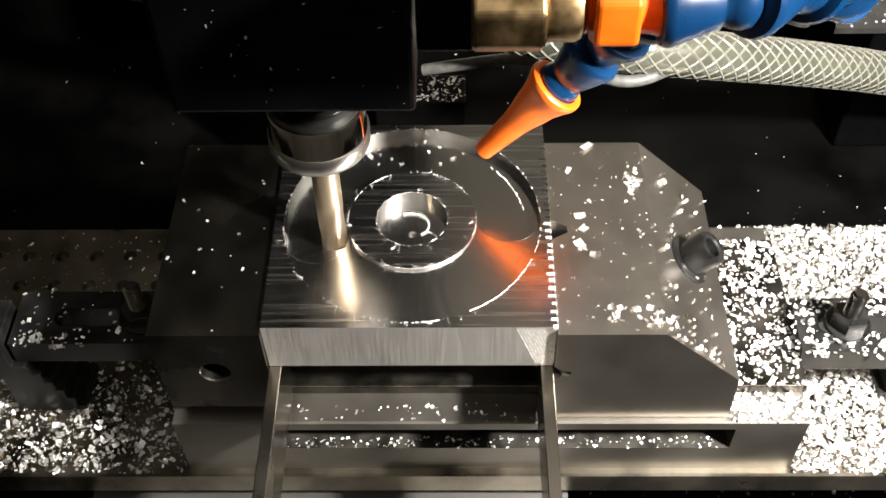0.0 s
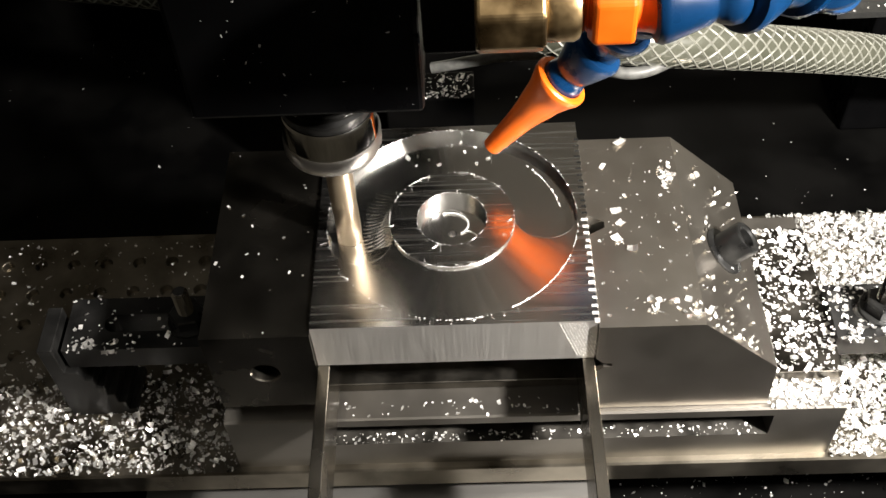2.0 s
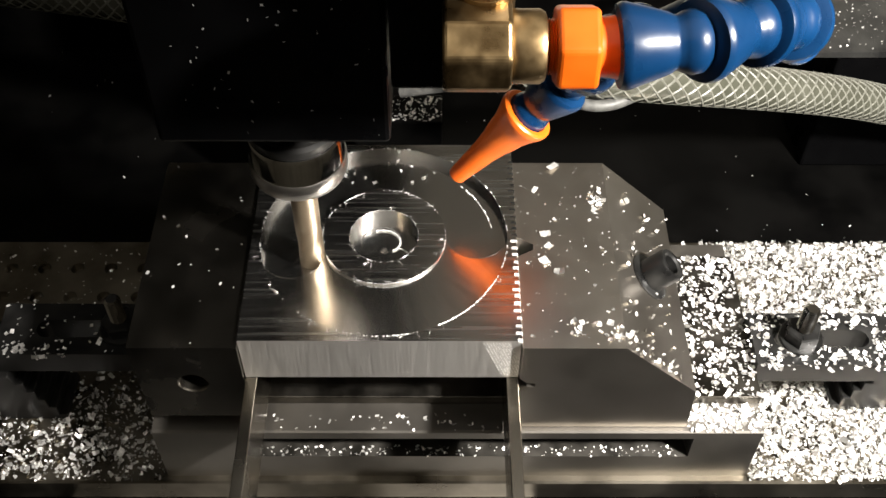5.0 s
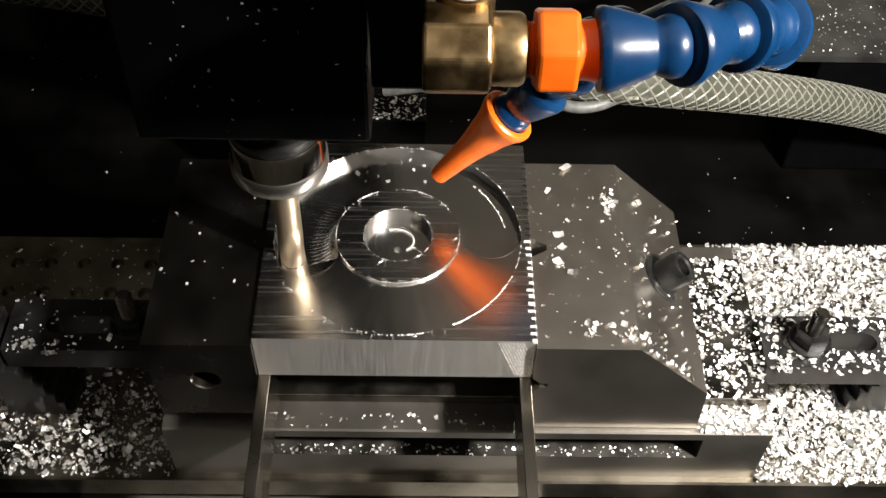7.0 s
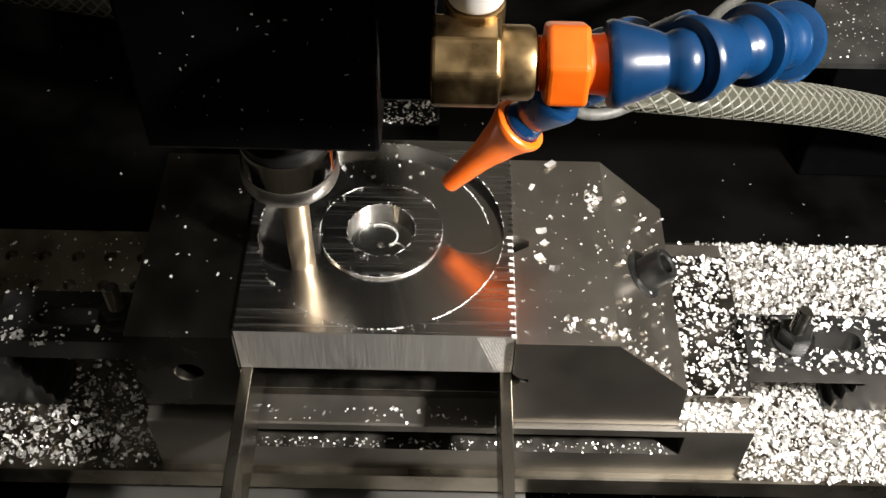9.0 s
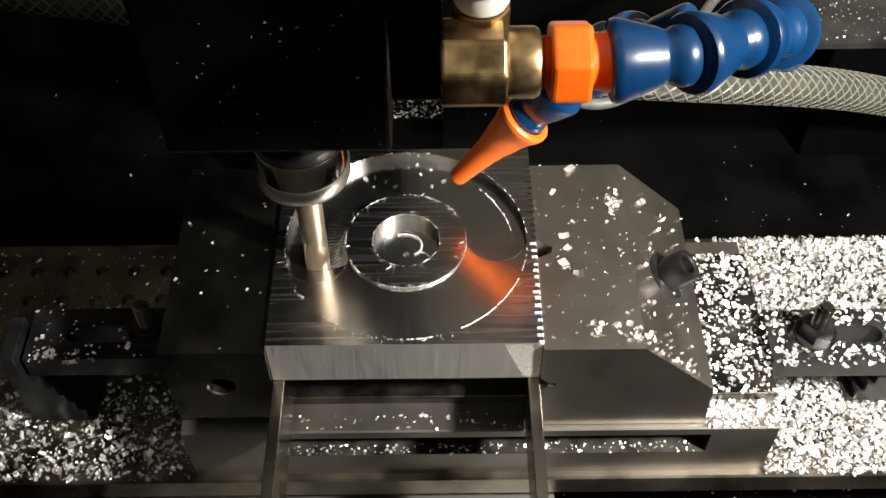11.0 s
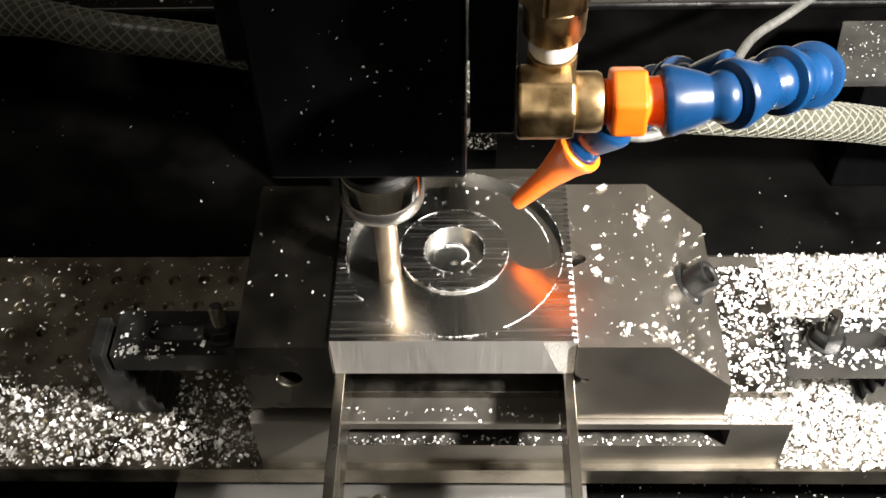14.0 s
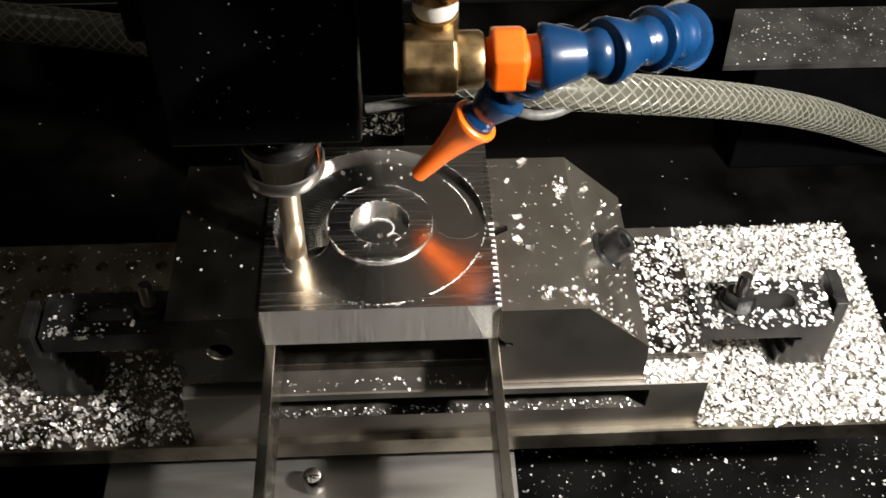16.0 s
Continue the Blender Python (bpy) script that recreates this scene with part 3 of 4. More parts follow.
def pocket_mesh():
    """The ring's walls and floor, in two depths with a step between them."""
    n, m = 540, 56
    verts, faces = [], []
    rad = [R_BOSS + (R_OUT - R_BOSS) * j / m for j in range(m + 1)]
    for j in range(-1, m + 2):
        for k in range(n):
            a = 2 * math.pi * k / n
            r = rad[min(max(j, 0), m)]
            x, y = r * math.cos(a), r * math.sin(a)
            z = 0.0 if j in (-1, m + 1) else floor_depth(x, y)
            if 0 <= j <= m and z == DEEP:
                q = max(-1.0, min(1.0, (R_MID ** 2 + r * r - R_CUT ** 2) / (2 * R_MID * r)))
                lead = math.degrees(a - math.acos(q)) / 3.1
                fade = min(1.0, max(0.0, (math.degrees(a) - 130) / 45)) * (1.0 if a < 3.5 else 0.0) * min(1.0, max(0.0, (0.0365 - r) / 0.005))
                z += 0.00026 * fade * abs((lead - math.floor(lead)) - 0.5) ** 1.5 * 2.8
            verts.append((CX + x, CY + y, z))
    for j in range(m + 2):
        for k in range(n):
            faces.append((j * n + k, j * n + (k + 1) % n, (j + 1) * n + (k + 1) % n, (j + 1) * n + k))
    me = bpy.data.meshes.new("ring_pocket")
    me.from_pydata(verts, [], faces)
    me.materials.append(FLOOR_CUT)
    ob = new("ring_pocket", me)
    ob.parent = work
    ob["label"] = "mirror-like ring pocket floor with a step"


pocket_mesh()
bore = bmesh.new()
n = 96
ZB = -0.0052
STEPS = [(R_BORE, 0, 0, 0), (R_BORE, ZB, 0, 0), (0.0078, ZB, -0.0012, 0.001), (0.0076, ZB - 0.0004, -0.0012, 0.001), (0.0016, ZB - 0.0004, 0.0, -0.003), (0.0015, ZB - 0.0042, 0.0, -0.003), (0.0003, ZB - 0.005, 0.0, -0.003)]
rings = [[bore.verts.new((CX + ox + r * math.cos(2 * math.pi * k / n), CY + oy + r * math.sin(2 * math.pi * k / n), z)) for k in range(n)] for r, z, ox, oy in STEPS]
for a, b in zip(rings, rings[1:]):
    for k in range(n):
        bore.faces.new((a[k], a[(k + 1) % n], b[(k + 1) % n], b[k]))
bore.faces.new(rings[-1])
part("bore", bore, FLOOR_CUT, work, "bright round bore with a spiral step and centre dimple")
curl = [(-0.0012 + 0.0072 * math.cos(a), 0.0012 + 0.0058 * math.sin(a)) for a in [1.9 - 0.16 * k for k in range(17)]] + [(0.0032, -0.0032), (0.0048, -0.0022), (0.0068, -0.0026), (0.0088, -0.0042), (0.0100, -0.0066)]
ridge = tube(spline([(CX + x, CY + y, ZB + 0.0001) for x, y in curl], 3), 0.00032, 6)
part("spiral_ridge", ridge, BURR, work, "thin bright curl left by the cutter")


def ragged(r, thick, n, cover, seed, lift=0.0007, z=0.0):
    """Torn slivers standing along a circle."""
    g = random.Random(seed)
    verts, faces = [], []
    for k in range(n):
        a = 2 * math.pi * (k + g.random()) / n
        if g.random() > cover(math.degrees(a) % 360):
            continue
        w, ln, up = thick * g.uniform(0.3, 1.2), 2 * math.pi * r / n * g.uniform(0.6, 2.2), lift * g.uniform(0.15, 1.0)
        t = Vector((-math.sin(a), math.cos(a), 0))
        o = Vector((math.cos(a), math.sin(a), 0))
        c = Vector((CX, CY, z)) + o * (r + g.uniform(-0.3, 0.3) * thick)
        i = len(verts)
        verts += [tuple(c - t * ln / 2 - o * w / 2), tuple(c + t * ln / 2 - o * w / 2), tuple(c + t * ln / 2 * g.uniform(0.3, 1) + o * w / 2), tuple(c - t * ln / 2 + o * w / 2), tuple(c + o * w * g.uniform(-0.6, 0.8) + t * ln * g.uniform(-0.3, 0.3) + Vector((0, 0, up)))]
        faces += [(i, i + 1, i + 4), (i + 1, i + 2, i + 4), (i + 2, i + 3, i + 4), (i + 3, i, i + 4), (i + 3, i + 2, i + 1, i)]
    return verts, faces


def burr(name, r, thick, n, cover, seed, lift=0.0007, z=0.0):
    me = bpy.data.meshes.new(name)
    v, f = ragged(r, thick, n, cover, seed, lift, z)
    me.from_pydata(v, [], f)
    me.materials.append(BURR)
    ob = new(name, me)
    ob.parent = work
    ob["label"], ob["kind"] = "ragged bright burr along a cut edge", "stuff"


def patchy(hot, base, seed):
    g = random.Random(seed)
    waves = [(g.randint(3, 17), g.uniform(0, 6.3)) for _ in range(5)]
    return lambda a: (hot if 270 < a < 345 else base) * (0.55 + 0.28 * sum(math.sin(k * radians(a) + p) for k, p in waves))


burr("pocket_burr", R_OUT, 0.0004, 620, patchy(1.5, 0.34, 11), 1, 0.0008)
burr("boss_burr", R_BOSS, 0.00028, 420, patchy(0.7, 0.55, 12), 2, 0.0006)
burr("bore_burr", R_BORE, 0.0002, 240, patchy(0.7, 0.6, 13), 3, 0.0004)
burr("torn_curl", 0.0418, 0.0005, 300, lambda a: 0.5 if 8 < a < 46 else 0.0, 4, 0.0006, DEEP + 0.0002)
for ang in (2.0, 194.0):
    ex, ey = R_MID * math.cos(radians(ang)), R_MID * math.sin(radians(ang))
    arc = [(CX + ex + R_CUT * math.cos(radians(q)), CY + ey + R_CUT * math.sin(radians(q)), SHALLOW + 0.0001) for q in range(200, 346, 6)]
    arc = [p for p in arc if R_BOSS < math.hypot(p[0] - CX, p[1] - CY) < R_OUT]
    part("step_burr", tube(spline(arc, 3), 0.00007, 5), FLOOR_CUT, work, "fine bright line where the deeper cut ends")
def hairs(count, seed):
    """Loose curled hairs of metal lying along the cut edges."""
    g = random.Random(seed)
    bm = bmesh.new()
    for _ in range(count):
        r = g.choice((R_BOSS - 0.0012, R_BOSS, R_OUT + 0.0006, R_OUT + 0.0006, R_BORE + 0.0008))
        a = g.uniform(0, 6.28) if r < R_OUT else g.uniform(1.6, 6.0)
        p = Vector((CX + r * math.cos(a), CY + r * math.sin(a), 0.0003))
        d, bend, pts = g.uniform(0, 6.28), g.uniform(-0.9, 0.9), []
        for k in range(5):
            pts.append(p.copy())
            d += bend
            p = p + Vector((math.cos(d), math.sin(d), g.uniform(-0.05, 0.2))) * g.uniform(0.0003, 0.0009)
            p.z = max(p.z, 0.0002)
        tube(pts, 0.000045, 4, bm)
    return bm


hair = part("metal_hairs", hairs(60, 21), BURR, work, "fine curled hairs of metal along the cut edges")
hair["kind"] = "stuff"
teeth, notches = bmesh.new(), bmesh.new()
for k in range(15):
    y = -0.0502 + 0.00325 * k + rng.uniform(-0.0003, 0.0003)
    box(0.0500 - rng.uniform(0.0012, 0.0026), 0.0503, y, y + rng.uniform(0.0009, 0.0014), -0.0009, 0.0002, 0, teeth)
# Dark boxes on the surface stand in for the shadow inside each saw notch.
for k in range(13):
    y = -0.0012 + 0.00325 * k + rng.uniform(-0.0003, 0.0003)
    box(0.0500 - rng.uniform(0.0012, 0.0022), 0.0503, y, y + rng.uniform(0.0005, 0.0009), -0.0009, 0.00008, 0, notches)
part("edge_burr", teeth, BURR, work, "comb of bright burrs along one edge")
part("notch_shade_ticks", notches, OXIDE, work, "row of dark ticks along one edge for the shade in saw notches")
for k in range(9):
    x = 0.0365 + 0.0011 * k
    part("saw_scratch", prism([(x, -0.0012), (x + 0.00022, -0.0012), (x + 0.0075, -0.0215), (x + 0.0072, -0.0215)], -0.05008, -0.0499, 0), BURR, work, "bright slanted saw scratch" if k == 0 else "")

# ---- strap clamps ----
def strap_clamp(side):
    """A slotted black strap on a step block, held by a stud; side 1 or -1 along x."""
    c = rides(thing("strap_clamp", "black slotted strap clamp with stud and nut, dusted with chips", "clamp", "clamps holding the vise"))
    x0, x1, y0, y1, z0, z1 = 0.1472, 0.2095, -0.0325, -0.0005, -0.0575, -0.0455
    sx0, sx1, yc, sr = 0.160, 0.190, -0.0165, 0.0043
    bm = bmesh.new()
    n = 24
    slot = []
    for k in range(n):
        a = 2 * math.pi * (k + 0.5) / n
        cx = sx1 if math.cos(a) > 0 else sx0
        slot.append((cx + sr * math.cos(a), yc + sr * math.sin(a)))
    mx = (sx0 + sx1) / 2
    rim = []
    for x, y in slot:
        if abs(x - mx) / (x1 - x0) > abs(y - yc) / (y1 - y0) * 1.15:
            rim.append((x1 if x > mx else x0, yc + (y - yc) * (y1 - y0) / (2 * sr) * 0.8))
        else:
            rim.append((mx + (x - mx) * (x1 - x0) / (sx1 - sx0) * 0.95, y1 if y > yc else y0))
    lay = []
    for z in (z1, z0):
        lay.append(([bm.verts.new((x, y, z)) for x, y in rim], [bm.verts.new((x, y, z)) for x, y in slot]))
    for k in range(n):
        j = (k + 1) % n
        for o, i in lay:
            bm.faces.new((o[k], o[j], i[j], i[k]))
        for q in (0, 1):
            bm.faces.new((lay[0][q][k], lay[0][q][j], lay[1][q][j], lay[1][q][k]))
    bmesh.ops.recalc_face_normals(bm, faces=bm.faces[:])
    part("strap", bm, OXIDE, c)
    steps = [(0.1885, ZT)] + [p for k in range(5) for p in ((0.1885 + 0.0030 * k, ZT + 0.0038 + 0.0058 * k), (0.1915 + 0.0030 * k, ZT + 0.0038 + 0.0058 * k))] + [(0.2052, -0.0577), (0.2105, -0.0577), (0.2105, -0.0415), (0.2165, -0.0415), (0.2165, ZT)]
    part("step_block", prism([(x + 0.001, z) for x, z in steps], -0.0225, -0.001, 0.0003), OXIDE, c, "black stepped support block")
    nut = lathe([(0.0068, -0.0455), (0.0072, -0.045), (0.0072, -0.0392), (0.0066, -0.0386)], 6, m=pose(0.1665, yc, 0, 0, 0, 10))
    nut = lathe([(0.0085, -0.0455), (0.0088, -0.0452), (0.0088, -0.0442), (0.0084, -0.0438)], 24, nut, pose(0.1665, yc, 0))
    part("nut", nut, SCREW, c)
    stud = lathe([(0.0029, -0.0565), (0.0029, -0.0262), (0.0022, -0.0255)], 20, m=pose(0.1665, yc, 0))
    for k in range(12):
        z = -0.0385 + 0.001 * k
        lathe([(0.0028, z), (0.0033, z + 0.0005), (0.0028, z + 0.001)], 20, stud, pose(0.1665, yc, 0), caps=False)
    part("stud", stud, CHROME, c, "bright threaded stud")
    return c


right_clamp = strap_clamp(1)
left_clamp = rides(copy_thing(right_clamp, Matrix()))
left_clamp["label"] = "black strap clamp in shadow beside the vise, littered with chips"
for ob in left_clamp.children:
    if ob.name.startswith(("nut", "stud")):
        ob.matrix_basis = pose(-0.0070, 0, 0) @ ob.matrix_basis
LEFT = pose(0.052, -0.0285, 0, 0, 0, 180)

# ---- the milling head, standing still over the table ----
TX, TY = -0.0285, -0.0150
head = thing("milling_head", "black enamelled mill head speckled with chips", "machine head")
part("housing", box(-0.062, 0.0052, -0.048, 0.12, 0.089, 0.5, 0.0015), BLACK, head)
part("spindle_nose", lathe([(0.0235, 0.0885), (0.0235, 0.080), (0.021, 0.078)], 48, m=pose(TX, TY, 0)), BLACK, head, smooth=True)
part("side_block", box(0.0066, 0.0206, -0.058, 0.03, 0.1185, 0.5, 0.001), BLACK, head, "narrow black block beside the housing")
part("carriage", box(-0.098, 0.0052, 0.05, 0.12, 0.06, 0.5, 0.002), BLACK, head, "wide black carriage behind the housing")
# Added above the view: keeps the ceiling out of the fixed jaw's reflections.
part("reflection_shield", box(-0.6, -0.0985, 0.112, 0.12, 0.078, 0.62, 0.001), BLACK, head, "black sheet added out of view to darken reflections in the fixed jaw")
part("column", box(-0.09, -0.03, 0.19, 0.3, -0.2, 0.7, 0.003), BLACK, head)

spindle = thing("tool_holder", "polished collet nut holding a carbide end mill, spinning", "tool holder", at=pose(TX, TY, 0))
nutm = lathe([(0.0090, 0.0448), (0.0146, 0.0448), (0.0160, 0.0458), (0.0166, 0.0474), (0.0166, 0.0520), (0.0163, 0.0526)], 64)
part("nut_skirt", nutm, SATIN, spindle, "satin grey lower skirt of the collet nut", smooth=True)
band = lathe([(0.0161, 0.0526), (0.0159, 0.0530), (0.0159, 0.0625), (0.0153, 0.0634)], 64)
part("nut_band", band, CHROME, spindle, "polished band of the collet nut", smooth=True)
collar = lathe([(0.0148, 0.0634), (0.0152, 0.0640), (0.0152, 0.0668), (0.0144, 0.0674), (0.0138, 0.0678), (0.0138, 0.0690), (0.0126, 0.0696), (0.0120, 0.0700), (0.0120, 0.0880)], 64)
part("nut_collar", collar, OXIDE, spindle, "dark grooved collar", smooth=True)
part("drive_key", box(-0.004, 0.004, 0.0112, 0.0140, 0.0700, 0.0795, 0.0005), CHROME, spindle, "small bright drive key")
part("collet", lathe([(0.0048, 0.0435), (0.0086, 0.0435), (0.0088, 0.046)], 40), CHROME, spindle, smooth=True)


def end_mill():
    """A three-flute cutter: the lower part twisted."""
    n, bm = 48, bmesh.new()
    rows = []
    for z, cut, tw in [(-0.0042 + 0.0011 * k, 1.0, 0.095 * k) for k in range(20)] + [(0.0175, 0.4, 1.9), (0.019, 0.0, 1.9), (0.046, 0.0, 1.9)]:
        ring = []
        for k in range(n):
            a = 2 * math.pi * k / n
            r = 0.00476 * (1 - cut * 0.1 * max(0.0, math.sin(1.5 * a) ** 2 - 0.35))
            ring.append(bm.verts.new((r * math.cos(a + tw), r * math.sin(a + tw), z)))
        rows.append(ring)
    for a, b in zip(rows, rows[1:]):
        for k in range(n):
            bm.faces.new((a[k], a[(k + 1) % n], b[(k + 1) % n], b[k]))
    bm.faces.new(rows[0][::-1])
    bm.faces.new(rows[-1])
    bmesh.ops.recalc_face_normals(bm, faces=bm.faces[:])
    return bm


part("end_mill", end_mill(), CARBIDE, spindle, "carbide end mill with warm reflections", smooth=True)

# ---- coolant nozzle ----
AY, AZ, EX = -0.0755, 0.1455, 0.0302
coolant = thing("coolant_nozzle", "brass elbow with orange and blue snap-together coolant hose", "coolant nozzle", at=pose(-0.0003, 0.0008, 0.001))
AXIS = pose(0, AY, AZ, 0, 90, 0)
elbow = lathe([(0.0112, 0.0202), (0.0112, 0.0362)], 8, m=AXIS @ pose(0, 0, 0, 0, 0, 22.5))
bmesh.ops.bevel(elbow, geom=elbow.edges[:], offset=0.0011, segments=3, affect="EDGES", profile=0.5)
lathe([(0.0070, 0.0), (0.0070, 0.0085)], 40, elbow, pose(EX, AY + 0.008, AZ + 0.003))
part("elbow", elbow, BRASS, coolant, "tarnished brass elbow")
part("elbow_collar", lathe([(0.0084, 0.036), (0.0087, 0.0368), (0.0087, 0.0428), (0.0080, 0.0440), (0.0064, 0.0446)], 40, m=AXIS), BRASS, coolant, smooth=True)
thread = lathe([(0.0058, 0.043), (0.0058, 0.0555)], 32)
for k in range(9):
    z = 0.0447 + 0.00062 * k
    lathe([(0.0058, z), (0.0066, z + 0.0003), (0.0058, z + 0.0006)], 32, thread, caps=False)
bmesh.ops.transform(thread, matrix=AXIS, verts=thread.verts[:])
part("thread", thread, ORANGE, coolant, smooth=True)
hexn = lathe([(0.0107, 0.0464), (0.0107, 0.0563)], 6, m=AXIS @ pose(0, 0, 0, 0, 0, 57))
bmesh.ops.bevel(hexn, geom=hexn.edges[:], offset=0.0012, segments=3, affect="EDGES", profile=0.5)
part("connector_nut", hexn, ORANGE, coolant, "orange hexagonal connector")
part("connector_neck", lathe([(0.0076, 0.0555), (0.0070, 0.0572), (0.0071, 0.0592), (0.0080, 0.0622)], 36, m=AXIS), ORANGE, coolant, smooth=True)
CHAIN = [(0.0605, AY, AZ), (0.0795, -0.0748, 0.1466), (0.0955, -0.0650, 0.1432), (0.1085, -0.0535, 0.1360), (0.1165, -0.0415, 0.1250), (0.1110, -0.0330, 0.1170), (0.0945, -0.0280, 0.1130), (0.0790, -0.0215, 0.1055), (0.0745, -0.0115, 0.0945), (0.0690, -0.0030, 0.0805), (0.0618, 0.0034, 0.0660), (0.0505, 0.0044, 0.0512)]
SEG = [(0.0080, 0.0), (0.0098, 0.0005), (0.0103, 0.0016), (0.0102, 0.0028), (0.0092, 0.0062), (0.0080, 0.0100), (0.0072, 0.0124), (0.0066, 0.0134), (0.0065, 0.0142), (0.0072, 0.0156), (0.0077, 0.0176), (0.0074, 0.0200), (0.0060, 0.0216)]
for a, b in zip(CHAIN, CHAIN[1:]):
    part("hose_segment", lathe(SEG, 36, m=aim(a, b)), BLUE, coolant, "blue ball-jointed hose segment", smooth=True)
NZ = [(0.0070, 0.0034), (0.0080, 0.0), (0.0096, -0.0002), (0.0103, 0.0004), (0.0104, 0.0014), (0.0102, 0.0026), (0.0092, 0.0048), (0.0075, 0.0098), (0.0069, 0.0135), (0.0058, 0.0180), (0.0049, 0.0235), (0.0034, 0.0405), (0.0028, 0.0412), (0.0020, 0.0412), (0.0018, 0.0370)]
part("nozzle_tip", lathe(NZ, 40, m=aim((0.0505, 0.0044, 0.0512), (0.0256, 0.0055, 0.0185))), ORANGE, coolant, "orange tapered nozzle", smooth=True)
part("thread_tape", lathe([(0.0062, 0.154), (0.0068, 0.1552), (0.0068, 0.1605), (0.0060, 0.1615)], 32, m=pose(EX, AY + 0.008, 0.0035)), WHITE, coolant, smooth=True)
part("fitting", lathe([(0.0066, 0.1600), (0.0082, 0.1606), (0.0086, 0.1618), (0.0088, 0.1712), (0.0080, 0.1722)], 40, m=pose(EX, AY + 0.008, 0.0035)), BRASS, coolant, "bright brass hose fitting", smooth=True)
hex2 = lathe([(0.0107, 0.1712), (0.0107, 0.1832)], 6, m=pose(EX, AY + 0.008, 0.0035, 0, 0, 12))
bmesh.ops.bevel(hex2, geom=hex2.edges[:], offset=0.0009, segments=2, affect="EDGES")
part("fitting_nut", hex2, BRASS, coolant, "bright brass hexagonal nut")
UP = [(EX + 0.0005, AY + 0.0095, 0.1835), (EX + 0.004, AY + 0.0145, 0.1915), (EX + 0.0085, AY + 0.020, 0.202), (EX + 0.013, AY + 0.025, 0.218), (EX + 0.018, AY + 0.028, 0.25), (EX + 0.022, AY + 0.03, 0.33), (EX + 0.022, AY + 0.03, 0.45)]
part("supply_hose_end", tube(spline(UP, 6), 0.0124, 32), HOSE_END, coolant, "off-white hose end pushed on the fitting", smooth=True)

# ---- braided hose and cable behind ----
HOSE = [(0.4, 0.235, -0.19), (0.3232, 0.2062, -0.1383), (0.2909, 0.1891, -0.1144), (0.2586, 0.1714, -0.0921), (0.2263, 0.1537, -0.0716), (0.1939, 0.1364, -0.0528), (0.1616, 0.1203, -0.0357), (0.1293, 0.1059, -0.0204), (0.097, 0.0985, -0.0107), (0.0646, 0.098, -0.0048), (0.03, 0.108, -0.004), (-0.04, 0.13, -0.012), (-0.14, 0.166, -0.02), (-0.199, 0.178, -0.02), (-0.26, 0.193, -0.02), (-0.35, 0.205, -0.04)]
hose = thing("braided_hose", "clear vinyl hose with white diamond braid running behind the head", "hose")
line = spline(HOSE, 14)
part("tube", tube(line, 0.0106, 24), VINYL, hose, smooth=True)


def braid():
    verts, faces = [], []
    dense = spline(HOSE, 60)
    fr = frames_along(dense)
    length = [0.0]
    for a, b in zip(dense, dense[1:]):
        length.append(length[-1] + (b - a).length)
    for sense in (-1, 1):
        for strand in range(9):
            prev = None
            for p, (u, v), s in zip(dense, fr, length):
                ang = sense * s / 0.0106 * 0.95 + 2 * math.pi * strand / 9
                o = u * math.cos(ang) + v * math.sin(ang)
                t = (u * -math.sin(ang) + v * math.cos(ang))
                i = len(verts)
                verts += [tuple(p + o * 0.0105 - t * 0.0008), tuple(p + o * 0.01094), tuple(p + o * 0.0105 + t * 0.0008)]
                if prev is not None:
                    faces += [(prev, prev + 1, i + 1, i), (prev + 1, prev + 2, i + 2, i + 1)]
                prev = i
    me = bpy.data.meshes.new("braid")
    me.from_pydata(verts, [], faces)
    me.materials.append(THREAD)
    ob = new("braid", me)
    ob.parent = hose
    ob["label"], ob["kind"] = "white diamond braid threads", "stuff"


braid()
CABLE = [(0.42, 0.29, -0.05), (0.345, 0.287, -0.05), (0.289, 0.277, -0.05), (0.2576, 0.2677, -0.05), (0.2253, 0.2525, -0.05), (0.1954, 0.2262, -0.05), (0.171, 0.204, -0.05), (0.145, 0.150, -0.032), (0.122, 0.110, -0.022), (0.104, 0.093, -0.02), (0.090, 0.0885, -0.02), (0.076, 0.093, -0.02), (0.062, 0.106, -0.024), (0.04, 0.118, -0.032), (0.0, 0.126, -0.045)]
tagged(part("cable", tube(spline(CABLE, 8), 0.0028, 12), GREY_RUBBER, smooth=True), "grey round cable looping behind the braided hose", "cable")

# ---- rear covers ----
MESHED = grain(grain(mat("ribbed_black_rubber", (0.02, 0.02, 0.02), 0.5), 900, (1, 0.3, 1), bump=0.6, distance=0.0006), 40, tint=((0.01, 0.01, 0.01), (0.04, 0.04, 0.037)))
cover = thing("rear_cover", "ribbed black rubber cover strewn with chips", "cover")
part("top_sheet", prism_xy([(0.233, 0.2238), (0.49, 0.2238), (0.49, 0.286), (0.2556, 0.286)], -0.104, -0.1), MESHED, cover)
part("cover_body", box(0.258, 0.48, 0.228, 0.282, -0.2, -0.1042, 0.002), BLACK, cover)
lip = thing("way_cover_lip", "small chip-covered plate behind the vise", "cover")
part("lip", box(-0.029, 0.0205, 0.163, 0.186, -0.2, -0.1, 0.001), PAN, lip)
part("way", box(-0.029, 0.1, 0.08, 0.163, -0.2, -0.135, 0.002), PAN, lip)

# ---- chips ----
def off_vise(x, y):
    return not (-0.092 < x < 0.149 and -0.0545 < y < 0.0415)


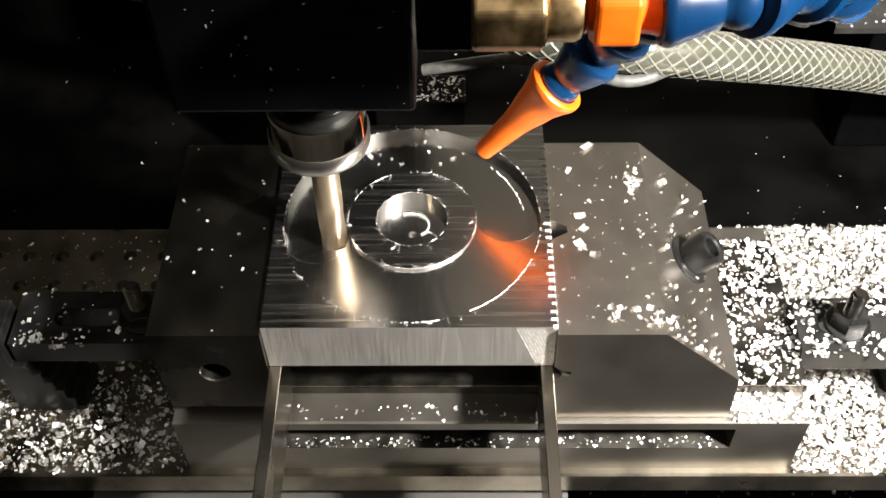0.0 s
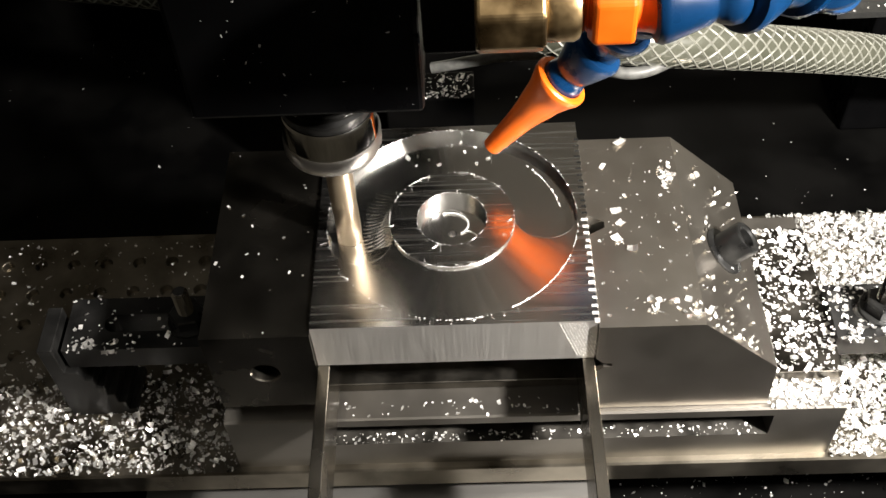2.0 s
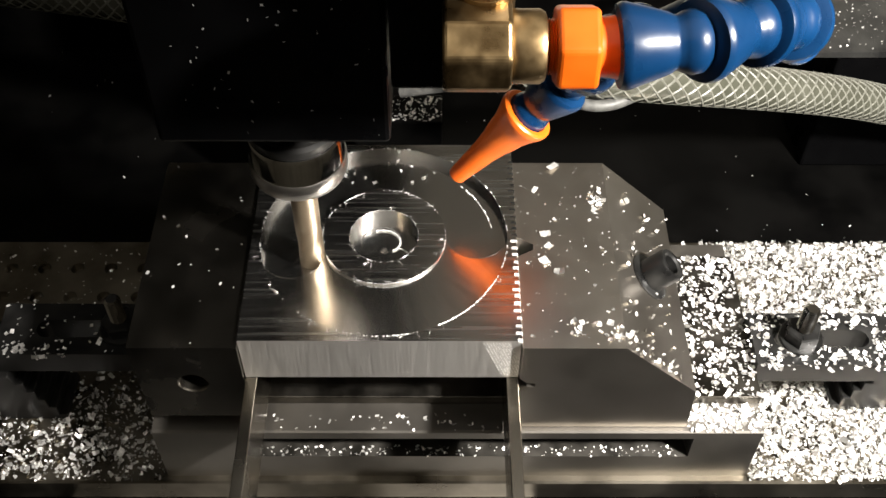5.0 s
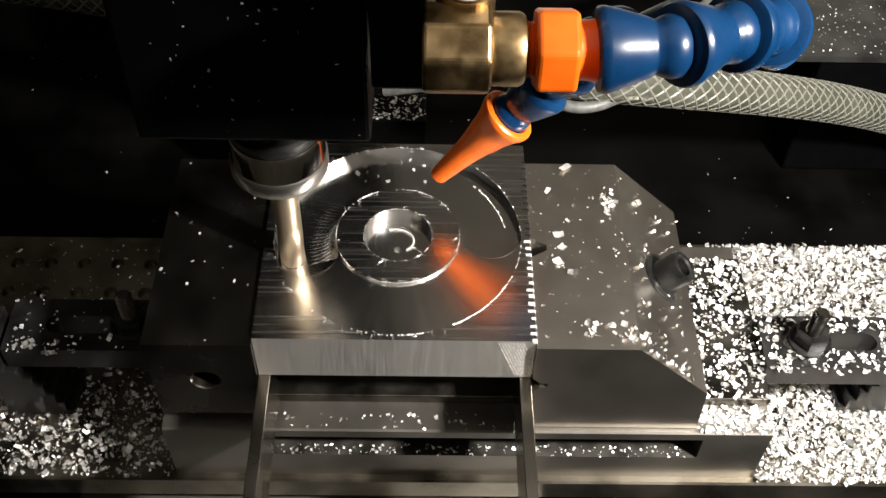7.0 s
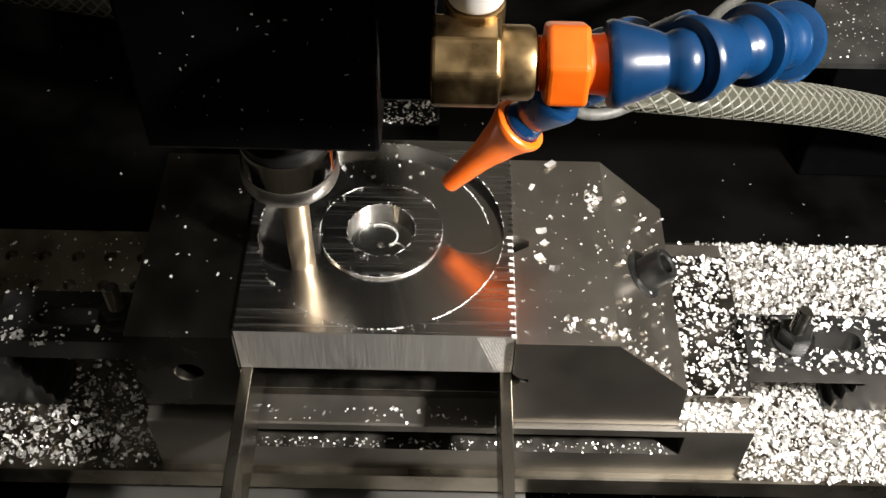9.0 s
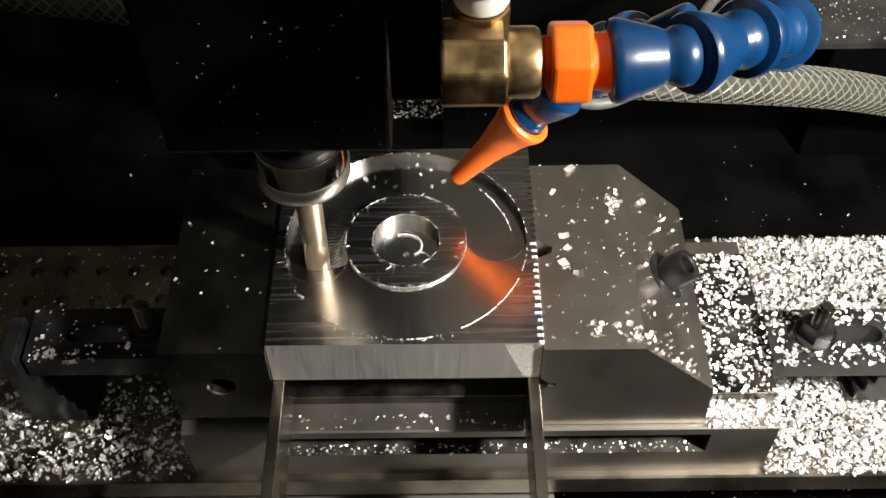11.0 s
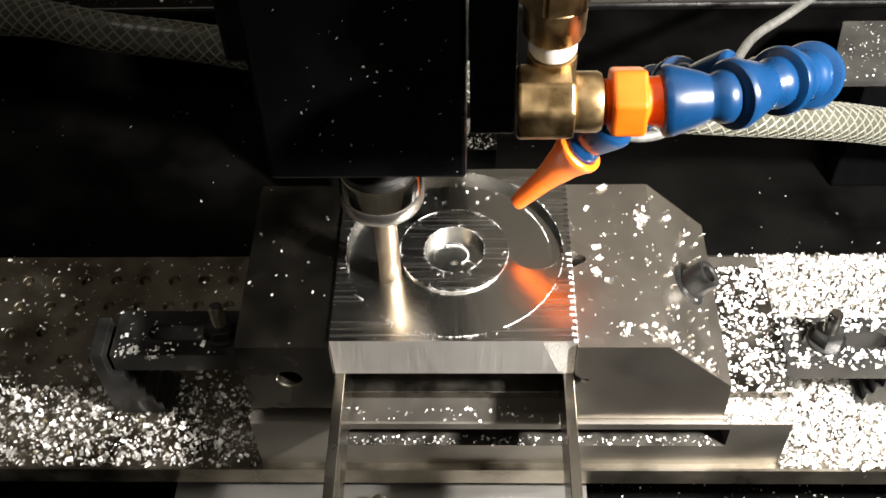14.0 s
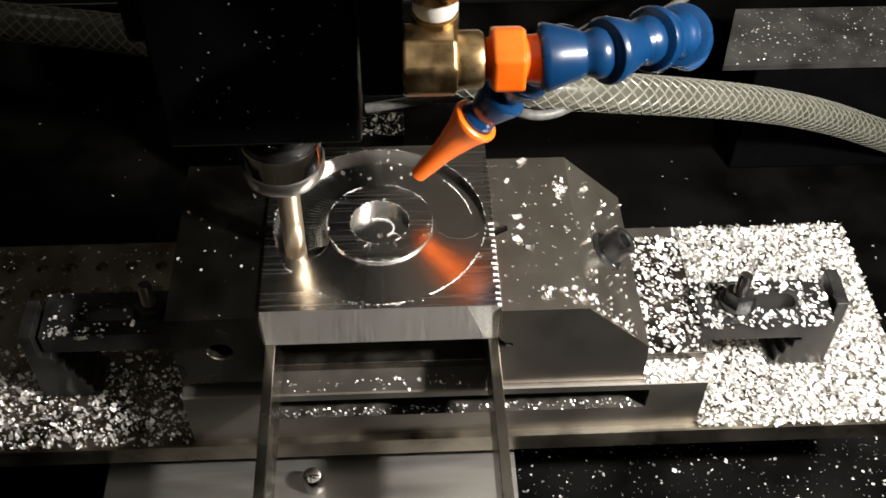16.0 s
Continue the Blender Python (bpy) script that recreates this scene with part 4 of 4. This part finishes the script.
rides(chip_pile("chips_on_plate", "dense bright aluminium chips covering the plate", scatter(15000, 0.148, 0.255, -0.0565, 0.0715, ZT, (0.0005, 0.0032), 0.6, layers=0.0014, keep=lambda x, y: off_vise(x, y) and not (0.1895 < x < 0.2178 and -0.0225 < y < -0.001))
      + scatter(500, -0.0905, 0.148, 0.0425, 0.0715, ZT)))
rides(chip_pile("chips_on_vise_rail", "bright chips lying on the vise rail", scatter(760, 0.1175, 0.1465, -0.041, 0.030, -0.0502, (0.0008, 0.003)) + scatter(260, 0.1175, 0.1465, -0.054, -0.042, -0.055, (0.0008, 0.003))
      + scatter(50, -0.044, 0.044, -0.0535, -0.046, -0.055, (0.0007, 0.0022)) + scatter(220, -0.05, 0.117, -0.0543, -0.0495, -0.0738, (0.0004, 0.0016))))
rides(chip_pile("chips_on_clamp", "bright chips on the strap clamp", scatter(420, 0.145, 0.209, -0.032, -0.001, -0.0455, keep=lambda x, y: not (0.155 < x < 0.195 and abs(y + 0.0165) < 0.0046))
      ))
rides(chip_pile("chips_on_shaded_clamp", "chips lying on the shaded clamp", scatter(45, -0.157, -0.105, -0.027, 0.003, -0.0455, (0.0008, 0.0028)) + scatter(45, -0.156, -0.128, -0.0275, -0.018, -0.0455, (0.0008, 0.003))))
rides(chip_pile("chips_beside_vise", "chips heaped on the plate beside the vise", scatter(4200, -0.30, -0.092, -0.0565, 0.0, ZT, (0.0005, 0.0032), 0.65, layers=0.001, keep=lambda x, y: rng.random() < 0.25 + (0.75 if y < -0.012 else 0)) + scatter(420, -0.3, -0.091, 0.0, 0.07, ZT, (0.0006, 0.0022))))
jaw_spots = scatter(34, 0.053, 0.086, -0.05, 0.037, ZJ, (0.0007, 0.0022), 0.15) + scatter(120, 0.051, 0.086, -0.051, 0.038, ZJ, (0.0002, 0.0007), 0.3) + scatter(22, 0.066, 0.072, -0.0475, -0.040, ZJ, (0.0008, 0.0026), 0.4)
jaw_spots += [(0.0655, -0.0175, ZJ, 0.0046, 0.08), (0.0602, -0.0125, ZJ, 0.0046, 0.08), (0.0622, -0.005, ZJ, 0.0036, 0.1), (0.0665, 0.0365, ZJ, 0.005, 0.15), (0.0585, 0.024, ZJ, 0.0038, 0.15), (0.0612, 0.001, ZJ, 0.0038, 0.1)]
jaw_spots += [(0.081 + rng.gauss(0, 0.0022), 0.018 + rng.gauss(0, 0.003), ZJ, rng.uniform(0.001, 0.0028), 0.4) for _ in range(26)]
jaw_spots += [(0.083 + rng.gauss(0, 0.003), -0.045 + rng.gauss(0, 0.003), ZJ, rng.uniform(0.001, 0.0028), 0.4) for _ in range(24)]
slope_spots = []
for _ in range(80):
    u, y = rng.random(), rng.uniform(-0.051, 0.037)
    if rng.random() < 0.35:
        u, y = rng.uniform(0, 0.8), -0.0505 + rng.random() ** 2 * 0.008
    slope_spots.append((0.0868 + 0.0294 * u, y, ZJ - 0.0282 * u + 0.0003, rng.uniform(0.0006, 0.0022), 0.8))
rides(chip_pile("chips_on_jaw", "loose bright flakes on the movable jaw", jaw_spots + slope_spots))
rides(chip_pile("chips_on_fixed_jaw", "few flakes on the fixed jaw", scatter(18, -0.087, -0.052, -0.05, 0.037, ZJ, (0.0006, 0.002), 0.2)))
rides(chip_pile("chips_on_workpiece", "few flakes in the pocket", scatter(14, -0.02, 0.03, 0.028, 0.044, DEEP, (0.001, 0.0026), 0.5, lambda x, y: 0.025 < math.hypot(x - CX, y - CY) < 0.045)))
chip_pile("chips_in_tray", "chips strewn over the black tray", scatter(330, -0.6, 0.6, 0.075, 0.345, -0.2, (0.0006, 0.002), keep=lambda x, y: not (-0.1 < x < 0.11 and 0.07 < y < 0.27) and not (0.23 < x < 0.49 and 0.21 < y < 0.29)) + scatter(2600, 0.068, 0.45, -0.11, 0.03, -0.165, (0.0004, 0.0015), 0.9) + scatter(130, 0.068, 0.45, -0.11, -0.03, -0.165, (0.0016, 0.0034), 0.7)
          + scatter(300, 0.26, 0.59, 0.065, 0.09, -0.2, (0.001, 0.003)) + scatter(600, 0.26, 0.59, -0.09, 0.055, -0.165, (0.001, 0.003)))
chip_pile("chips_on_rear_cover", "chips on the ribbed cover", scatter(700, 0.236, 0.488, 0.225, 0.285, -0.1, (0.0004, 0.0017), keep=lambda x, y: x - 0.235 > (y - 0.2238) * 0.363))
chip_pile("chips_on_lip", "chips on the small plate", scatter(260, -0.028, 0.02, 0.164, 0.185, -0.1, (0.0008, 0.0024)) + scatter(60, -0.028, 0.1, 0.082, 0.162, -0.135, (0.0008, 0.002)))
chip_pile("chips_on_ledge", "chips on the tray's ledge", scatter(420, -0.4, 0.7, 0.352, 0.376, -0.129, (0.0010, 0.0028)))
stuck = []
for _ in range(70):
    stuck.append((rng.uniform(-0.06, 0.004), 0, rng.uniform(0.09, 0.2), rng.uniform(0.0005, 0.0013), 1.0))
v, f = chips(stuck)
me = bpy.data.meshes.new("chips_on_head")
me.from_pydata([(x, -0.0482 + y * 0.15, z) for x, y, z in v], [], f)
me.materials.append(CHIP)
tagged(new("chips_on_head", me), "tiny chips stuck to the mill head", "metal chips", kind="stuff")


# ---- motion ----
def motions():
    rows = [(t, x, y) for t, x, y in TABLE]
    for ob in RIDERS:
        base = LEFT if ob is left_clamp else Matrix()
        walk(ob, [(t, pose(x, y, 0) @ base) for t, x, y in rows])
    walk(spindle, [(k * 0.1, pose(TX, TY, 0, 0, 0, -80 * k)) for k in range(161)])


motions()
